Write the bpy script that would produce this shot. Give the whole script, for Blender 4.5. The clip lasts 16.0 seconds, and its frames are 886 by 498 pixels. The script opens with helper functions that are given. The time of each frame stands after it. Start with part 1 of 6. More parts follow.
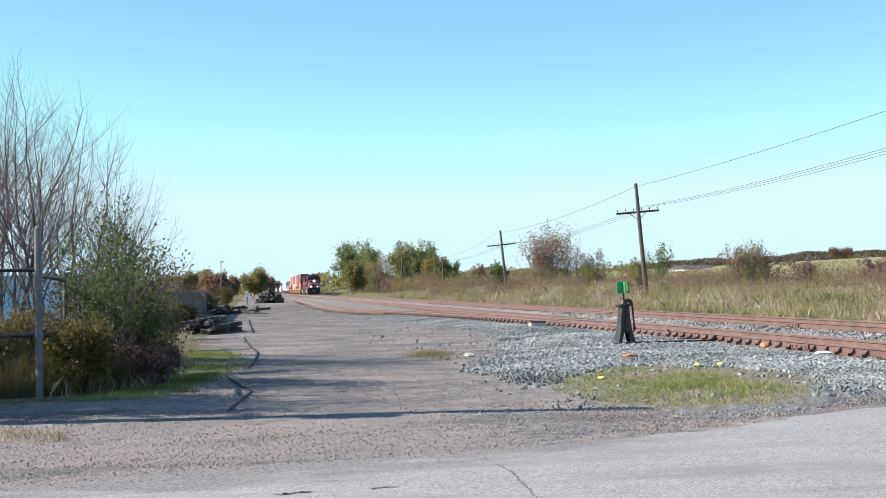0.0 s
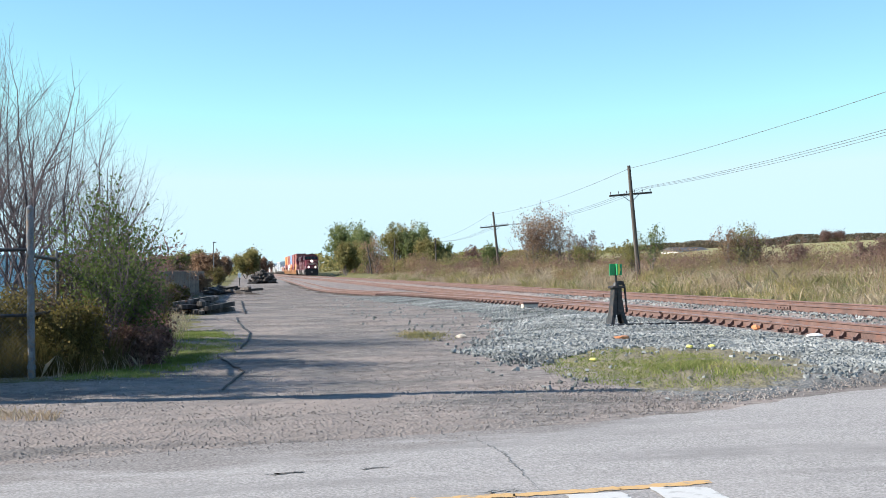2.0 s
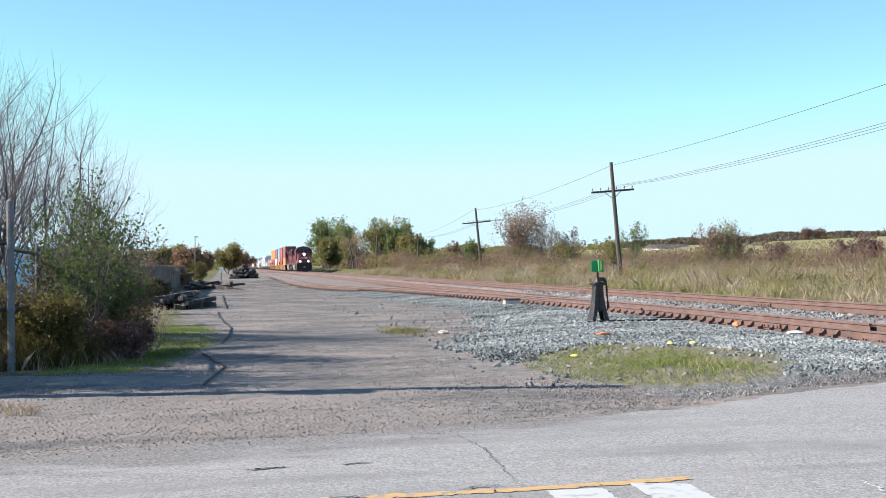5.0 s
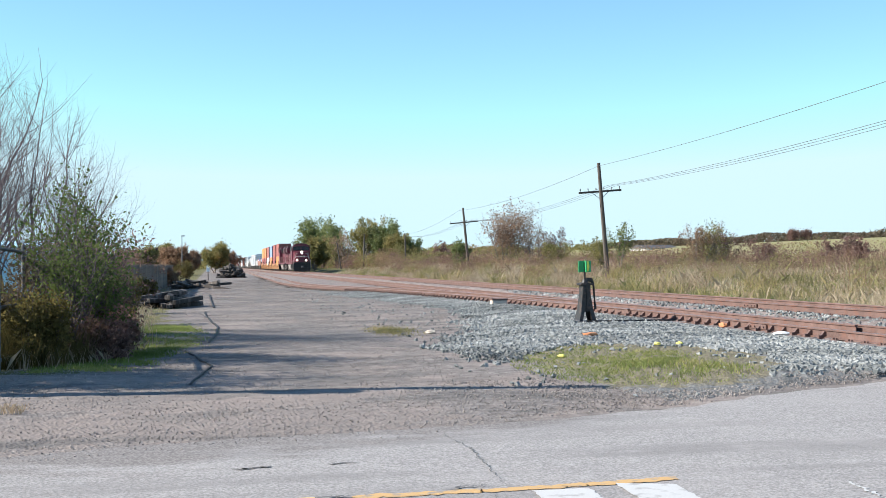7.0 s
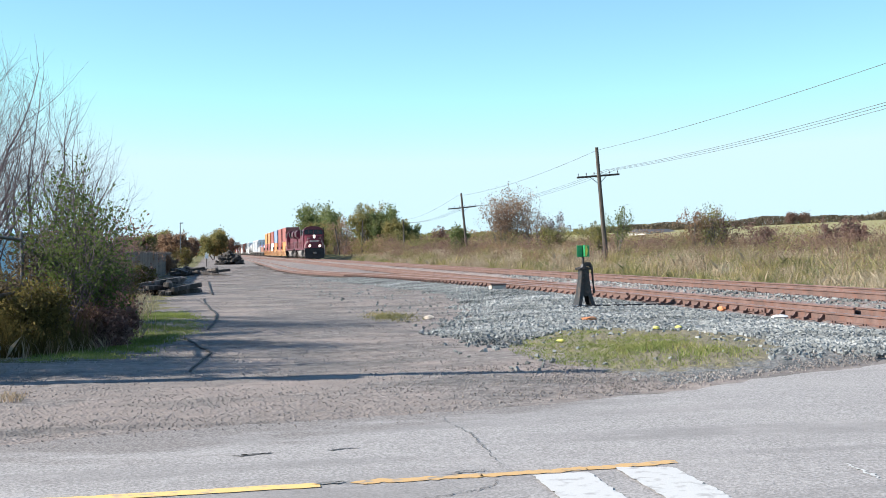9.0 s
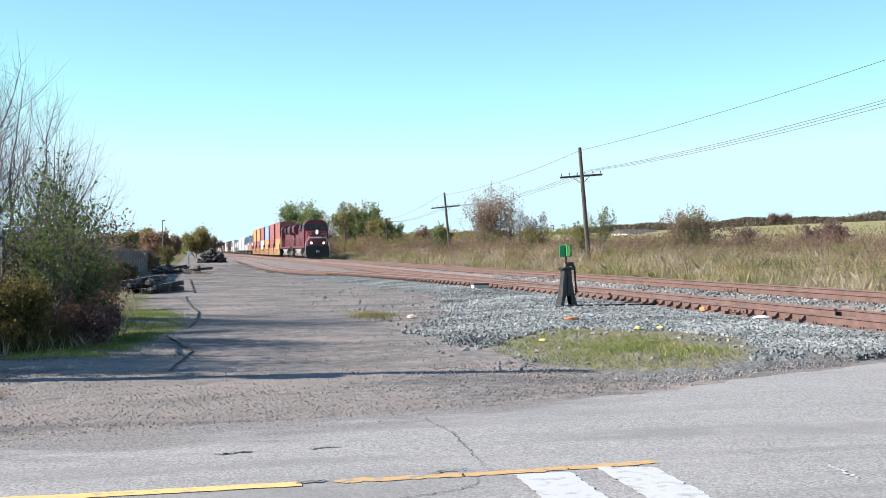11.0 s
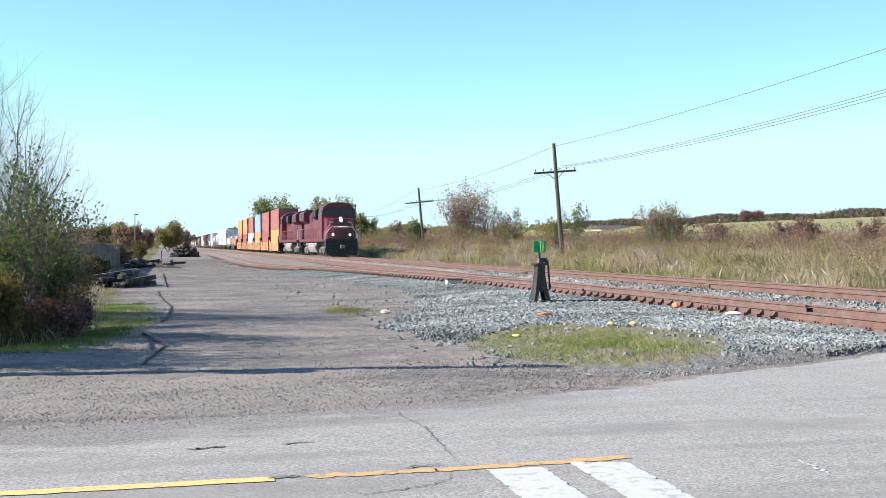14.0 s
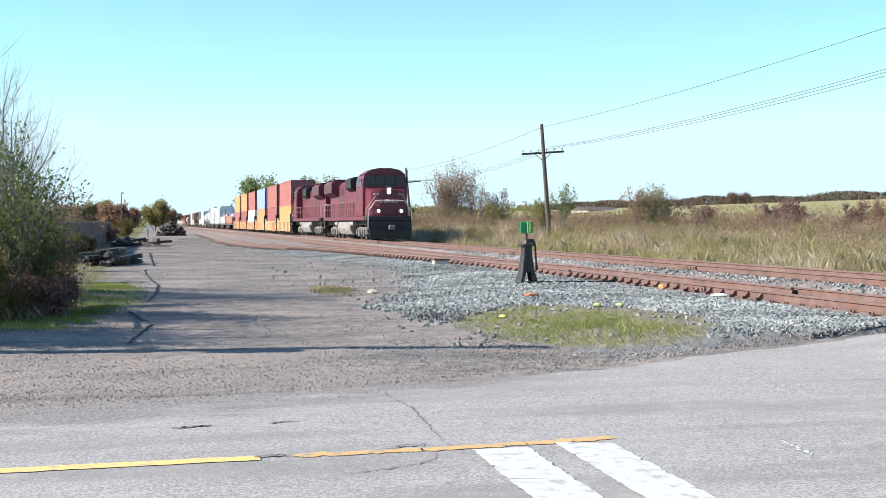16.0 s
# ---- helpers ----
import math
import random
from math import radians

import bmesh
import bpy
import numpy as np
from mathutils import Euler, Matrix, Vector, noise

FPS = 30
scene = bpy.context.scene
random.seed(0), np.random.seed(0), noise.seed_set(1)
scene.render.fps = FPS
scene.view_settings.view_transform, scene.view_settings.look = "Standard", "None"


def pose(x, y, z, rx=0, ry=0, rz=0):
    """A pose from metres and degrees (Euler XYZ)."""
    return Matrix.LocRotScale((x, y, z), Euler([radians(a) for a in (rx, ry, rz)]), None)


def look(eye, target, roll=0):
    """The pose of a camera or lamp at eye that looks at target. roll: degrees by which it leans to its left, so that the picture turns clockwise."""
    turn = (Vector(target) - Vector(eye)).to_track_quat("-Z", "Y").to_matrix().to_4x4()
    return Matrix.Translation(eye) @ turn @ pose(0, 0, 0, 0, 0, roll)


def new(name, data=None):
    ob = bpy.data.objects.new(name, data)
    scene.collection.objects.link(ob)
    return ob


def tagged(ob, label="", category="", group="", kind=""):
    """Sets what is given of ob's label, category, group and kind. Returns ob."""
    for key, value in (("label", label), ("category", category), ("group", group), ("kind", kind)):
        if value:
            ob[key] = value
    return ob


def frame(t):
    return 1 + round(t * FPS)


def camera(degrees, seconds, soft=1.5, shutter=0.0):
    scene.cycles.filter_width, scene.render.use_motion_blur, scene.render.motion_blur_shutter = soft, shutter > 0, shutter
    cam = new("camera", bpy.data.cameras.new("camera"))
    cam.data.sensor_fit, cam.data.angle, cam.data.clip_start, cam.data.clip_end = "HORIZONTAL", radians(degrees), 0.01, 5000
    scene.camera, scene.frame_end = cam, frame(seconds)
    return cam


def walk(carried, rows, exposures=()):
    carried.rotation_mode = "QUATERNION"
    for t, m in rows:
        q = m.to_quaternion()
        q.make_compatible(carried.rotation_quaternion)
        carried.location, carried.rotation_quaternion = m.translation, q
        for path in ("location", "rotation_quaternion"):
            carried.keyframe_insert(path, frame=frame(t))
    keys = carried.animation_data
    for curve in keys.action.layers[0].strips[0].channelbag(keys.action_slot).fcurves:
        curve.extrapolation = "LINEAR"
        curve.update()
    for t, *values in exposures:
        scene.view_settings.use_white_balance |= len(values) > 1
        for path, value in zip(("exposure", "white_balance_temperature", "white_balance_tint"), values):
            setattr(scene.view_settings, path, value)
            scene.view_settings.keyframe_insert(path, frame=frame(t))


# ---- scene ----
# The lens is long; the operator stands still and only turns: seconds, yaw, pitch, lean.
cam = camera(38.5, 16.0, soft=0.85)
EYE = 1.65
ROWS = [
    (0.0, -8.741, 1.733, -1.195),
    (0.5, -8.813, 1.626, -1.109),
    (1.0, -8.985, 1.532, -1.015),
    (1.5, -8.947, 1.117, -0.946),
    (2.0, -9.052, 0.882, -0.962),
    (2.5, -9.186, 0.846, -0.948),
    (3.0, -9.320, 0.943, -0.952),
    (3.5, -9.345, 0.916, -0.917),
    (4.0, -9.497, 0.791, -0.870),
    (6.5, -10.304, 0.662, -0.506),
    (7.0, -10.424, 0.670, -0.524),
    (7.5, -10.454, 0.616, -0.521),
    (8.0, -10.440, 0.362, -0.703),
    (8.5, -10.435, -0.068, -0.784),
    (9.0, -10.485, 0.012, -0.885),
    (9.5, -10.838, -0.065, -0.902),
    (10.0, -11.057, -0.010, -0.764),
    (12.5, -11.700, -0.120, -0.317),
    (13.0, -12.070, -0.145, -0.268),
    (13.5, -12.275, -0.203, -0.263),
    (14.0, -12.437, -0.257, -0.352),
    (14.5, -12.491, -0.679, -0.242),
    (15.0, -12.437, -0.985, -0.164),
    (15.5, -12.507, -1.266, -0.170),
    (16.0, -13.017, -1.148, 0.000),
]
walk(cam, [(t, pose(0, 0, EYE, 90 + pitch, 0, yaw) @ pose(0, 0, 0, 0, 0, lean)) for t, yaw, pitch, lean in ROWS],
     exposures=[(t, s, 6620, 8.5) for t, s in ((0.0, 0.99), (4.0, 0.99), (8.0, 1.0), (10.0, 1.02), (14.0, 1.06), (16.0, 1.12))])

# ---- light: a clear autumn midday, sun from the fence side ----
SUN_EL, SUN_AZ = radians(32), math.atan2(-0.993, 0.115)
world = bpy.data.worlds.new("sky")
scene.world = world
world.use_nodes = True
wn = world.node_tree
sky = wn.nodes.new("ShaderNodeTexSky")
sky.sky_type = "NISHITA"
sky.sun_disc = False
sky.sun_elevation, sky.sun_rotation = SUN_EL, SUN_AZ
sky.air_density, sky.dust_density, sky.ozone_density = 0.75, 0.0, 3.2
wn.nodes["Background"].inputs["Strength"].default_value = 0.125
haze = wn.nodes.new("ShaderNodeMix")
haze.data_type, haze.blend_type = "RGBA", "DARKEN"
haze.inputs[0].default_value, haze.inputs[7].default_value = 1.0, (3.35, 3.85, 4.4, 1)
wn.links.new(sky.outputs[0], haze.inputs[6])
cast = wn.nodes.new("ShaderNodeMix")
cast.data_type, cast.blend_type = "RGBA", "MULTIPLY"
cast.inputs[0].default_value, cast.inputs[7].default_value = 1.0, (0.85, 1.02, 1.02, 1)
wn.links.new(haze.outputs[2], cast.inputs[6])
wn.links.new(cast.outputs[2], wn.nodes["Background"].inputs["Color"])
sun = new("sun", bpy.data.lights.new("sun", "SUN"))
sun.data.energy, sun.data.angle, sun.data.color = 5.0, radians(0.45), (1.0, 0.94, 0.86)
to_sun = Vector((math.sin(SUN_AZ) * math.cos(SUN_EL), math.cos(SUN_AZ) * math.cos(SUN_EL), math.sin(SUN_EL)))
sun.matrix_world = look(to_sun * 200, (0, 0, 0))


# ---- materials ----
def tree_of(name):
    m = bpy.data.materials.new(name)
    m.use_nodes = True
    return m, m.node_tree.nodes, m.node_tree.links, m.node_tree.nodes["Principled BSDF"]


def noise_node(n, l, scale, detail=4.0, coord=None, stretch=None):
    tex = n.new("ShaderNodeTexNoise")
    tex.inputs["Scale"].default_value = scale
    tex.inputs["Detail"].default_value = detail
    if coord:
        src = coord
        if stretch:
            mp = n.new("ShaderNodeMapping")
            mp.inputs["Scale"].default_value = stretch
            l.new(coord, mp.inputs["Vector"])
            src = mp.outputs[0]
        l.new(src, tex.inputs["Vector"])
    return tex.outputs["Fac"]


def ramp(n, l, fac, stops):
    r = n.new("ShaderNodeValToRGB")
    while len(r.color_ramp.elements) < len(stops):
        r.color_ramp.elements.new(0.5)
    for e, (p, c) in zip(r.color_ramp.elements, stops):
        e.position, e.color = p, (*c, 1)
    l.new(fac, r.inputs[0])
    return r.outputs[0]


def mix(n, l, fac, a, b, mode="MIX"):
    m = n.new("ShaderNodeMix")
    m.data_type, m.blend_type = "RGBA", mode
    for k, v in ((0, fac), (6, a), (7, b)):
        if isinstance(v, (int, float)):
            m.inputs[k].default_value = v
        elif isinstance(v, tuple):
            m.inputs[k].default_value = (*v, 1)
        else:
            l.new(v, m.inputs[k])
    return m.outputs[2]


def maths(n, l, op, a, b=0.0, clamp=False):
    m = n.new("ShaderNodeMath")
    m.operation, m.use_clamp = op, clamp
    for k, v in ((0, a), (1, b)):
        if isinstance(v, (int, float)):
            m.inputs[k].default_value = v
        else:
            l.new(v, m.inputs[k])
    return m.outputs[0]


def bump(n, l, bsdf, height, strength, distance):
    b = n.new("ShaderNodeBump")
    b.inputs["Strength"].default_value, b.inputs["Distance"].default_value = strength, distance
    l.new(height, b.inputs["Height"])
    l.new(b.outputs[0], bsdf.inputs["Normal"])


def surface(name, c1, c2, big=1.5, fine=25.0, rough=0.7, metal=0.0, bumps=0.3, depth=0.01, stain=None, stretch=None, vary=0.0):
    """Two scales of variation between two colours, a stain colour, fine relief; vary: differences from piece to piece."""
    m, n, l, b = tree_of(name)
    co = n.new("ShaderNodeTexCoord").outputs["Object"]
    f1, f2 = noise_node(n, l, big, 5, co, stretch), noise_node(n, l, fine, 3, co, stretch)
    f = maths(n, l, "ADD", maths(n, l, "MULTIPLY", f1, 0.6), maths(n, l, "MULTIPLY", f2, 0.4))
    col = ramp(n, l, f, [(0.36, c1), (0.64, c2)])
    if stain:
        s = ramp(n, l, noise_node(n, l, big * 2.3, 6, co, stretch), [(0.52, (0, 0, 0)), (0.66, (1, 1, 1))])
        col = mix(n, l, s, col, stain)
    if vary:
        rnd = n.new("ShaderNodeObjectInfo").outputs["Random"]
        k = maths(n, l, "ADD", maths(n, l, "MULTIPLY", rnd, 2 * vary), 1 - vary)
        cmb = n.new("ShaderNodeCombineColor")
        for i in range(3):
            l.new(k, cmb.inputs[i])
        col = mix(n, l, 1.0, col, cmb.outputs[0], "MULTIPLY")
    l.new(col, b.inputs["Base Color"])
    b.inputs["Roughness"].default_value, b.inputs["Metallic"].default_value = rough, metal
    if bumps:
        bump(n, l, b, f2, bumps, depth)
    return m


def island(name, stops, rough=0.75, clear=0.0):
    """Leaves, blades and stones: each loose piece takes its own tone."""
    m, n, l, b = tree_of(name)
    rnd = n.new("ShaderNodeNewGeometry").outputs["Random Per Island"]
    co = n.new("ShaderNodeTexCoord").outputs["Object"]
    big = noise_node(n, l, 0.35, 3, co)
    mid = noise_node(n, l, 1.6, 2, co)
    f = maths(n, l, "ADD", maths(n, l, "MULTIPLY", rnd, 0.42), maths(n, l, "ADD", maths(n, l, "MULTIPLY", maths(n, l, "SUBTRACT", big, 0.5), 1.5), maths(n, l, "MULTIPLY", maths(n, l, "SUBTRACT", mid, 0.2), 0.8)), True)
    col = ramp(n, l, f, stops)
    l.new(col, b.inputs["Base Color"])
    b.inputs["Roughness"].default_value = rough
    if clear:
        b.inputs["Specular IOR Level"].default_value = 0.1
        tr = n.new("ShaderNodeBsdfTranslucent")
        l.new(col, tr.inputs["Color"])
        ms = n.new("ShaderNodeMixShader")
        ms.inputs[0].default_value = clear
        l.new(b.outputs[0], ms.inputs[1])
        l.new(tr.outputs[0], ms.inputs[2])
        l.new(ms.outputs[0], n["Material Output"].inputs[0])
    return m


def glow(name, colour, strength):
    m, n, l, b = tree_of(name)
    b.inputs["Base Color"].default_value = (*colour, 1)
    b.inputs["Emission Color"].default_value = (*colour, 1)
    b.inputs["Emission Strength"].default_value = strength
    return m


def ground_material():
    m, n, l, b = tree_of("ground_mix")
    co = n.new("ShaderNodeNewGeometry").outputs["Position"]
    sep = n.new("ShaderNodeSeparateXYZ")
    l.new(co, sep.inputs[0])
    x, y = sep.outputs[0], sep.outputs[1]
    wob = maths(n, l, "MULTIPLY", maths(n, l, "SUBTRACT", noise_node(n, l, 0.6, 5, co), 0.5), 3.0)
    xw = maths(n, l, "ADD", x, wob)
    fine, mid, big = noise_node(n, l, 38, 4, co), noise_node(n, l, 5, 5, co), noise_node(n, l, 0.5, 5, co)
    streak = noise_node(n, l, 1.0, 5, co, (0.3, 0.75, 1.0))
    grit = n.new("ShaderNodeTexVoronoi")
    grit.inputs["Scale"].default_value = 24
    l.new(co, grit.inputs["Vector"])
    grit = grit.outputs["Distance"]
    gravel = ramp(n, l, maths(n, l, "ADD", maths(n, l, "MULTIPLY", fine, 0.5), maths(n, l, "MULTIPLY", mid, 0.5)), [(0.34, (0.105, 0.092, 0.086)), (0.5, (0.185, 0.165, 0.155)), (0.66, (0.30, 0.272, 0.257))])
    tan = ramp(n, l, mid, [(0.3, (0.215, 0.178, 0.161)), (0.7, (0.295, 0.252, 0.23))])
    dark = ramp(n, l, mid, [(0.3, (0.075, 0.071, 0.069)), (0.7, (0.15, 0.14, 0.135))])
    col = mix(n, l, ramp(n, l, big, [(0.44, (0, 0, 0)), (0.56, (0.85, 0.85, 0.85))]), gravel, tan)
    col = mix(n, l, ramp(n, l, streak, [(0.48, (0, 0, 0)), (0.60, (0.72, 0.72, 0.72))]), col, dark)
    # bare packed earth where wheels cut the corner beside the road
    near = maths(n, l, "LESS_THAN", maths(n, l, "ADD", y, maths(n, l, "MULTIPLY", wob, 1.3)), 16.6)
    west = maths(n, l, "LESS_THAN", maths(n, l, "ADD", x, maths(n, l, "MULTIPLY", wob, 2.0)), 2.2)
    worn = maths(n, l, "MULTIPLY", maths(n, l, "MULTIPLY", near, west), ramp(n, l, noise_node(n, l, 1.0, 6, co, (0.35, 1.6, 1.0)), [(0.38, (0, 0, 0)), (0.58, (0.85, 0.85, 0.85))]))
    col = mix(n, l, worn, col, ramp(n, l, fine, [(0.3, (0.18, 0.152, 0.139)), (0.7, (0.255, 0.221, 0.204))]))
    grass = ramp(n, l, mid, [(0.3, (0.07, 0.075, 0.028)), (0.6, (0.15, 0.135, 0.06)), (0.8, (0.24, 0.2, 0.11))])
    left = maths(n, l, "LESS_THAN", xw, -1.5)
    back = maths(n, l, "GREATER_THAN", maths(n, l, "ADD", y, wob), 20.2)
    col = mix(n, l, maths(n, l, "MULTIPLY", left, back), col, grass)
    col = mix(n, l, maths(n, l, "GREATER_THAN", xw, 18.6), col, grass)
    field = ramp(n, l, big, [(0.3, (0.20, 0.185, 0.09)), (0.7, (0.29, 0.265, 0.135))])
    col = mix(n, l, maths(n, l, "GREATER_THAN", xw, 42.0), col, field)
    l.new(col, b.inputs["Base Color"])
    b.inputs["Roughness"].default_value = 0.95
    b.inputs["Specular IOR Level"].default_value = 0.2
    bump(n, l, b, maths(n, l, "ADD", grit, maths(n, l, "MULTIPLY", mid, 0.8)), 0.6, 0.024)
    return m


def asphalt_material():
    m, n, l, b = tree_of("asphalt")
    co = n.new("ShaderNodeNewGeometry").outputs["Position"]
    fine, mid, big = noise_node(n, l, 48, 5, co), noise_node(n, l, 4, 6, co), noise_node(n, l, 0.45, 5, co)
    lane = noise_node(n, l, 1.0, 6, co, (0.22, 1.1, 1.0))
    col = ramp(n, l, fine, [(0.34, (0.17, 0.16, 0.155)), (0.5, (0.275, 0.258, 0.25)), (0.66, (0.385, 0.365, 0.355))])
    col = mix(n, l, ramp(n, l, lane, [(0.47, (0, 0, 0)), (0.62, (0.65, 0.65, 0.65))]), col, (0.185, 0.173, 0.167))
    col = mix(n, l, ramp(n, l, mid, [(0.55, (0, 0, 0)), (0.75, (0.4, 0.4, 0.4))]), col, (0.39, 0.37, 0.36))
    col = mix(n, l, ramp(n, l, big, [(0.52, (0, 0, 0)), (0.7, (0.4, 0.4, 0.4))]), col, (0.36, 0.335, 0.322))
    # gravel dust trodden over the crumbling edge
    dust = n.new("ShaderNodeAttribute")
    dust.attribute_name = "dust"
    d = maths(n, l, "ADD", dust.outputs["Fac"], maths(n, l, "MULTIPLY", maths(n, l, "SUBTRACT", noise_node(n, l, 2.2, 7, co, (0.5, 1.3, 1.0)), 0.5), 1.9))
    d = ramp(n, l, d, [(0.35, (0, 0, 0)), (0.8, (0.9, 0.9, 0.9))])
    col = mix(n, l, d, col, ramp(n, l, fine, [(0.34, (0.10, 0.088, 0.083)), (0.5, (0.18, 0.161, 0.152)), (0.66, (0.275, 0.25, 0.236))]))
    l.new(col, b.inputs["Base Color"])
    b.inputs["Roughness"].default_value = 0.85
    bump(n, l, b, maths(n, l, "ADD", fine, maths(n, l, "MULTIPLY", mid, 0.5)), 0.5, 0.012)
    return m


def chipped_paint(name, colour, under):
    m, n, l, b = tree_of(name)
    co = n.new("ShaderNodeNewGeometry").outputs["Position"]
    worn = ramp(n, l, noise_node(n, l, 9, 8, co), [(0.54, (0, 0, 0)), (0.66, (1, 1, 1))])
    c = mix(n, l, noise_node(n, l, 60, 3, co), colour, tuple(v * 0.8 for v in colour))
    l.new(mix(n, l, worn, c, under), b.inputs["Base Color"])
    b.inputs["Roughness"].default_value = 0.7
    bump(n, l, b, noise_node(n, l, 60, 3, co), 0.3, 0.008)
    return m


def ballast_material():
    m, n, l, b = tree_of("ballast_dust")
    co = n.new("ShaderNodeNewGeometry").outputs["Position"]
    fine, mid = noise_node(n, l, 22, 4, co), noise_node(n, l, 3, 5, co)
    col = ramp(n, l, maths(n, l, "ADD", maths(n, l, "MULTIPLY", fine, 0.5), maths(n, l, "MULTIPLY", mid, 0.5)), [(0.36, (0.075, 0.074, 0.072)), (0.64, (0.21, 0.21, 0.205))])
    sep = n.new("ShaderNodeSeparateXYZ")
    l.new(co, sep.inputs[0])
    dy = maths(n, l, "SUBTRACT", sep.outputs[1], 19.3)
    dx = maths(n, l, "SUBTRACT", maths(n, l, "SUBTRACT", sep.outputs[0], 6.65), maths(n, l, "MULTIPLY", dy, 0.11))
    r2 = maths(n, l, "ADD", maths(n, l, "POWER", maths(n, l, "ABSOLUTE", maths(n, l, "DIVIDE", dx, 2.2)), 2.0), maths(n, l, "POWER", maths(n, l, "ABSOLUTE", maths(n, l, "DIVIDE", dy, 3.7)), 2.0))
    r2 = maths(n, l, "ADD", r2, maths(n, l, "MULTIPLY", maths(n, l, "SUBTRACT", mid, 0.5), 1.2))
    soil = ramp(n, l, fine, [(0.3, (0.11, 0.095, 0.06)), (0.7, (0.23, 0.20, 0.13))])
    col = mix(n, l, ramp(n, l, r2, [(0.8, (1, 1, 1)), (1.05, (0, 0, 0))]), col, soil)
    l.new(col, b.inputs["Base Color"])
    b.inputs["Roughness"].default_value = 0.95
    bump(n, l, b, fine, 0.9, 0.05)
    return m


GROUND, ASPHALT = ground_material(), asphalt_material()
YELLOW_LINE = chipped_paint("yellow_road_paint", (0.78, 0.52, 0.19), (0.42, 0.32, 0.21))
WHITE_LINE = chipped_paint("white_road_paint", (0.55, 0.545, 0.535), (0.34, 0.33, 0.32))
TAR = surface("tar", (0.07, 0.068, 0.066), (0.14, 0.136, 0.132), 3, 30, 0.8)
BALLAST = ballast_material()
TRACKBED = surface("stained_trackbed", (0.12, 0.096, 0.088), (0.26, 0.218, 0.202), 1.2, 18, 0.95, bumps=0.8, depth=0.04)
STONES = island("crushed_stone", [(0.0, (0.075, 0.08, 0.079)), (0.35, (0.18, 0.19, 0.188)), (0.75, (0.31, 0.32, 0.314)), (1.0, (0.47, 0.47, 0.455))], 0.9)
PEBBLES = island("lot_pebbles", [(0.0, (0.16, 0.138, 0.128)), (0.5, (0.25, 0.22, 0.205)), (1.0, (0.36, 0.325, 0.305))], 0.95)
RUST = surface("rusty_rail", (0.085, 0.05, 0.043), (0.175, 0.105, 0.09), 2.5, 30, 0.75, 0.0, 0.3, 0.006, (0.15, 0.072, 0.054))
RAILHEAD = surface("worn_railhead", (0.19, 0.135, 0.122), (0.31, 0.235, 0.215), 2.0, 25, 0.45, 0.5, 0.1, 0.002, stretch=(4, 0.3, 1))
TIE = surface("creosoted_wood", (0.045, 0.034, 0.028), (0.13, 0.098, 0.08), 1.5, 18, 0.9, 0, 0.5, 0.01, (0.2, 0.16, 0.13), (6, 1, 1), 0.3)
OLDWOOD = surface("weathered_pole_wood", (0.05, 0.042, 0.036), (0.125, 0.105, 0.09), 3, 30, 0.9, 0, 0.5, 0.01, None, (4, 4, 0.4))
BLACK_IRON = surface("black_painted_iron", (0.012, 0.012, 0.013), (0.03, 0.029, 0.03), 4, 30, 0.5, 0.0, 0.2, 0.004, (0.07, 0.045, 0.035))
GALV = surface("galvanized_steel", (0.10, 0.115, 0.135), (0.19, 0.205, 0.23), 5, 40, 0.6, 0.3, 0.1, 0.002, (0.2, 0.15, 0.12))
BARK = surface("grey_bark", (0.09, 0.075, 0.068), (0.22, 0.19, 0.175), 4, 40, 0.95, 0, 0.5, 0.01)
TWIG = surface("brown_twigs", (0.06, 0.047, 0.053), (0.15, 0.118, 0.128), 4, 40, 0.95, 0, 0.0)
GREEN_TARGET = surface("green_target_paint", (0.02, 0.25, 0.09), (0.035, 0.36, 0.13), 5, 40, 0.5)
YELLOW_TARGET = surface("yellow_reflector", (0.85, 0.85, 0.10), (0.95, 0.95, 0.2), 5, 40, 0.4)
LEAF_GREEN = island("green_leaves", [(0.0, (0.10, 0.13, 0.055)), (0.5, (0.19, 0.225, 0.095)), (0.85, (0.29, 0.30, 0.13)), (1.0, (0.38, 0.33, 0.17))], 0.7, 0.5)
# Olive tones are lightened; the pale haze over distant trees is in this colour.
LEAF_OLIVE = island("olive_autumn_leaves", [(0.0, (0.12, 0.12, 0.055)), (0.4, (0.22, 0.21, 0.085)), (0.75, (0.34, 0.275, 0.115)), (1.0, (0.40, 0.26, 0.13))], 0.75, 0.5)
LEAF_RUST = island("russet_autumn_leaves", [(0.0, (0.14, 0.09, 0.065)), (0.45, (0.29, 0.185, 0.125)), (0.8, (0.40, 0.27, 0.18)), (1.0, (0.45, 0.35, 0.22))], 0.7, 0.4)
LEAF_PURPLE = island("dark_red_brush", [(0.0, (0.11, 0.07, 0.06)), (0.5, (0.22, 0.135, 0.115)), (1.0, (0.35, 0.235, 0.19))], 0.8, 0.35)
# Darker copies of the green and olive leaves: the shrubs' shaded side, put into the colour.
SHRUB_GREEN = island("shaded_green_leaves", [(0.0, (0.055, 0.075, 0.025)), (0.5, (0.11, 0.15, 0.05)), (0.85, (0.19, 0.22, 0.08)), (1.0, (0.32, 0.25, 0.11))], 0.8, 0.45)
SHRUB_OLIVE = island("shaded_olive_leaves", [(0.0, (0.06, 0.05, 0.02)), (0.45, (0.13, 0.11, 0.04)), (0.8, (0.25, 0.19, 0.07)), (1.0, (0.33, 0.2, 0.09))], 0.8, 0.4)
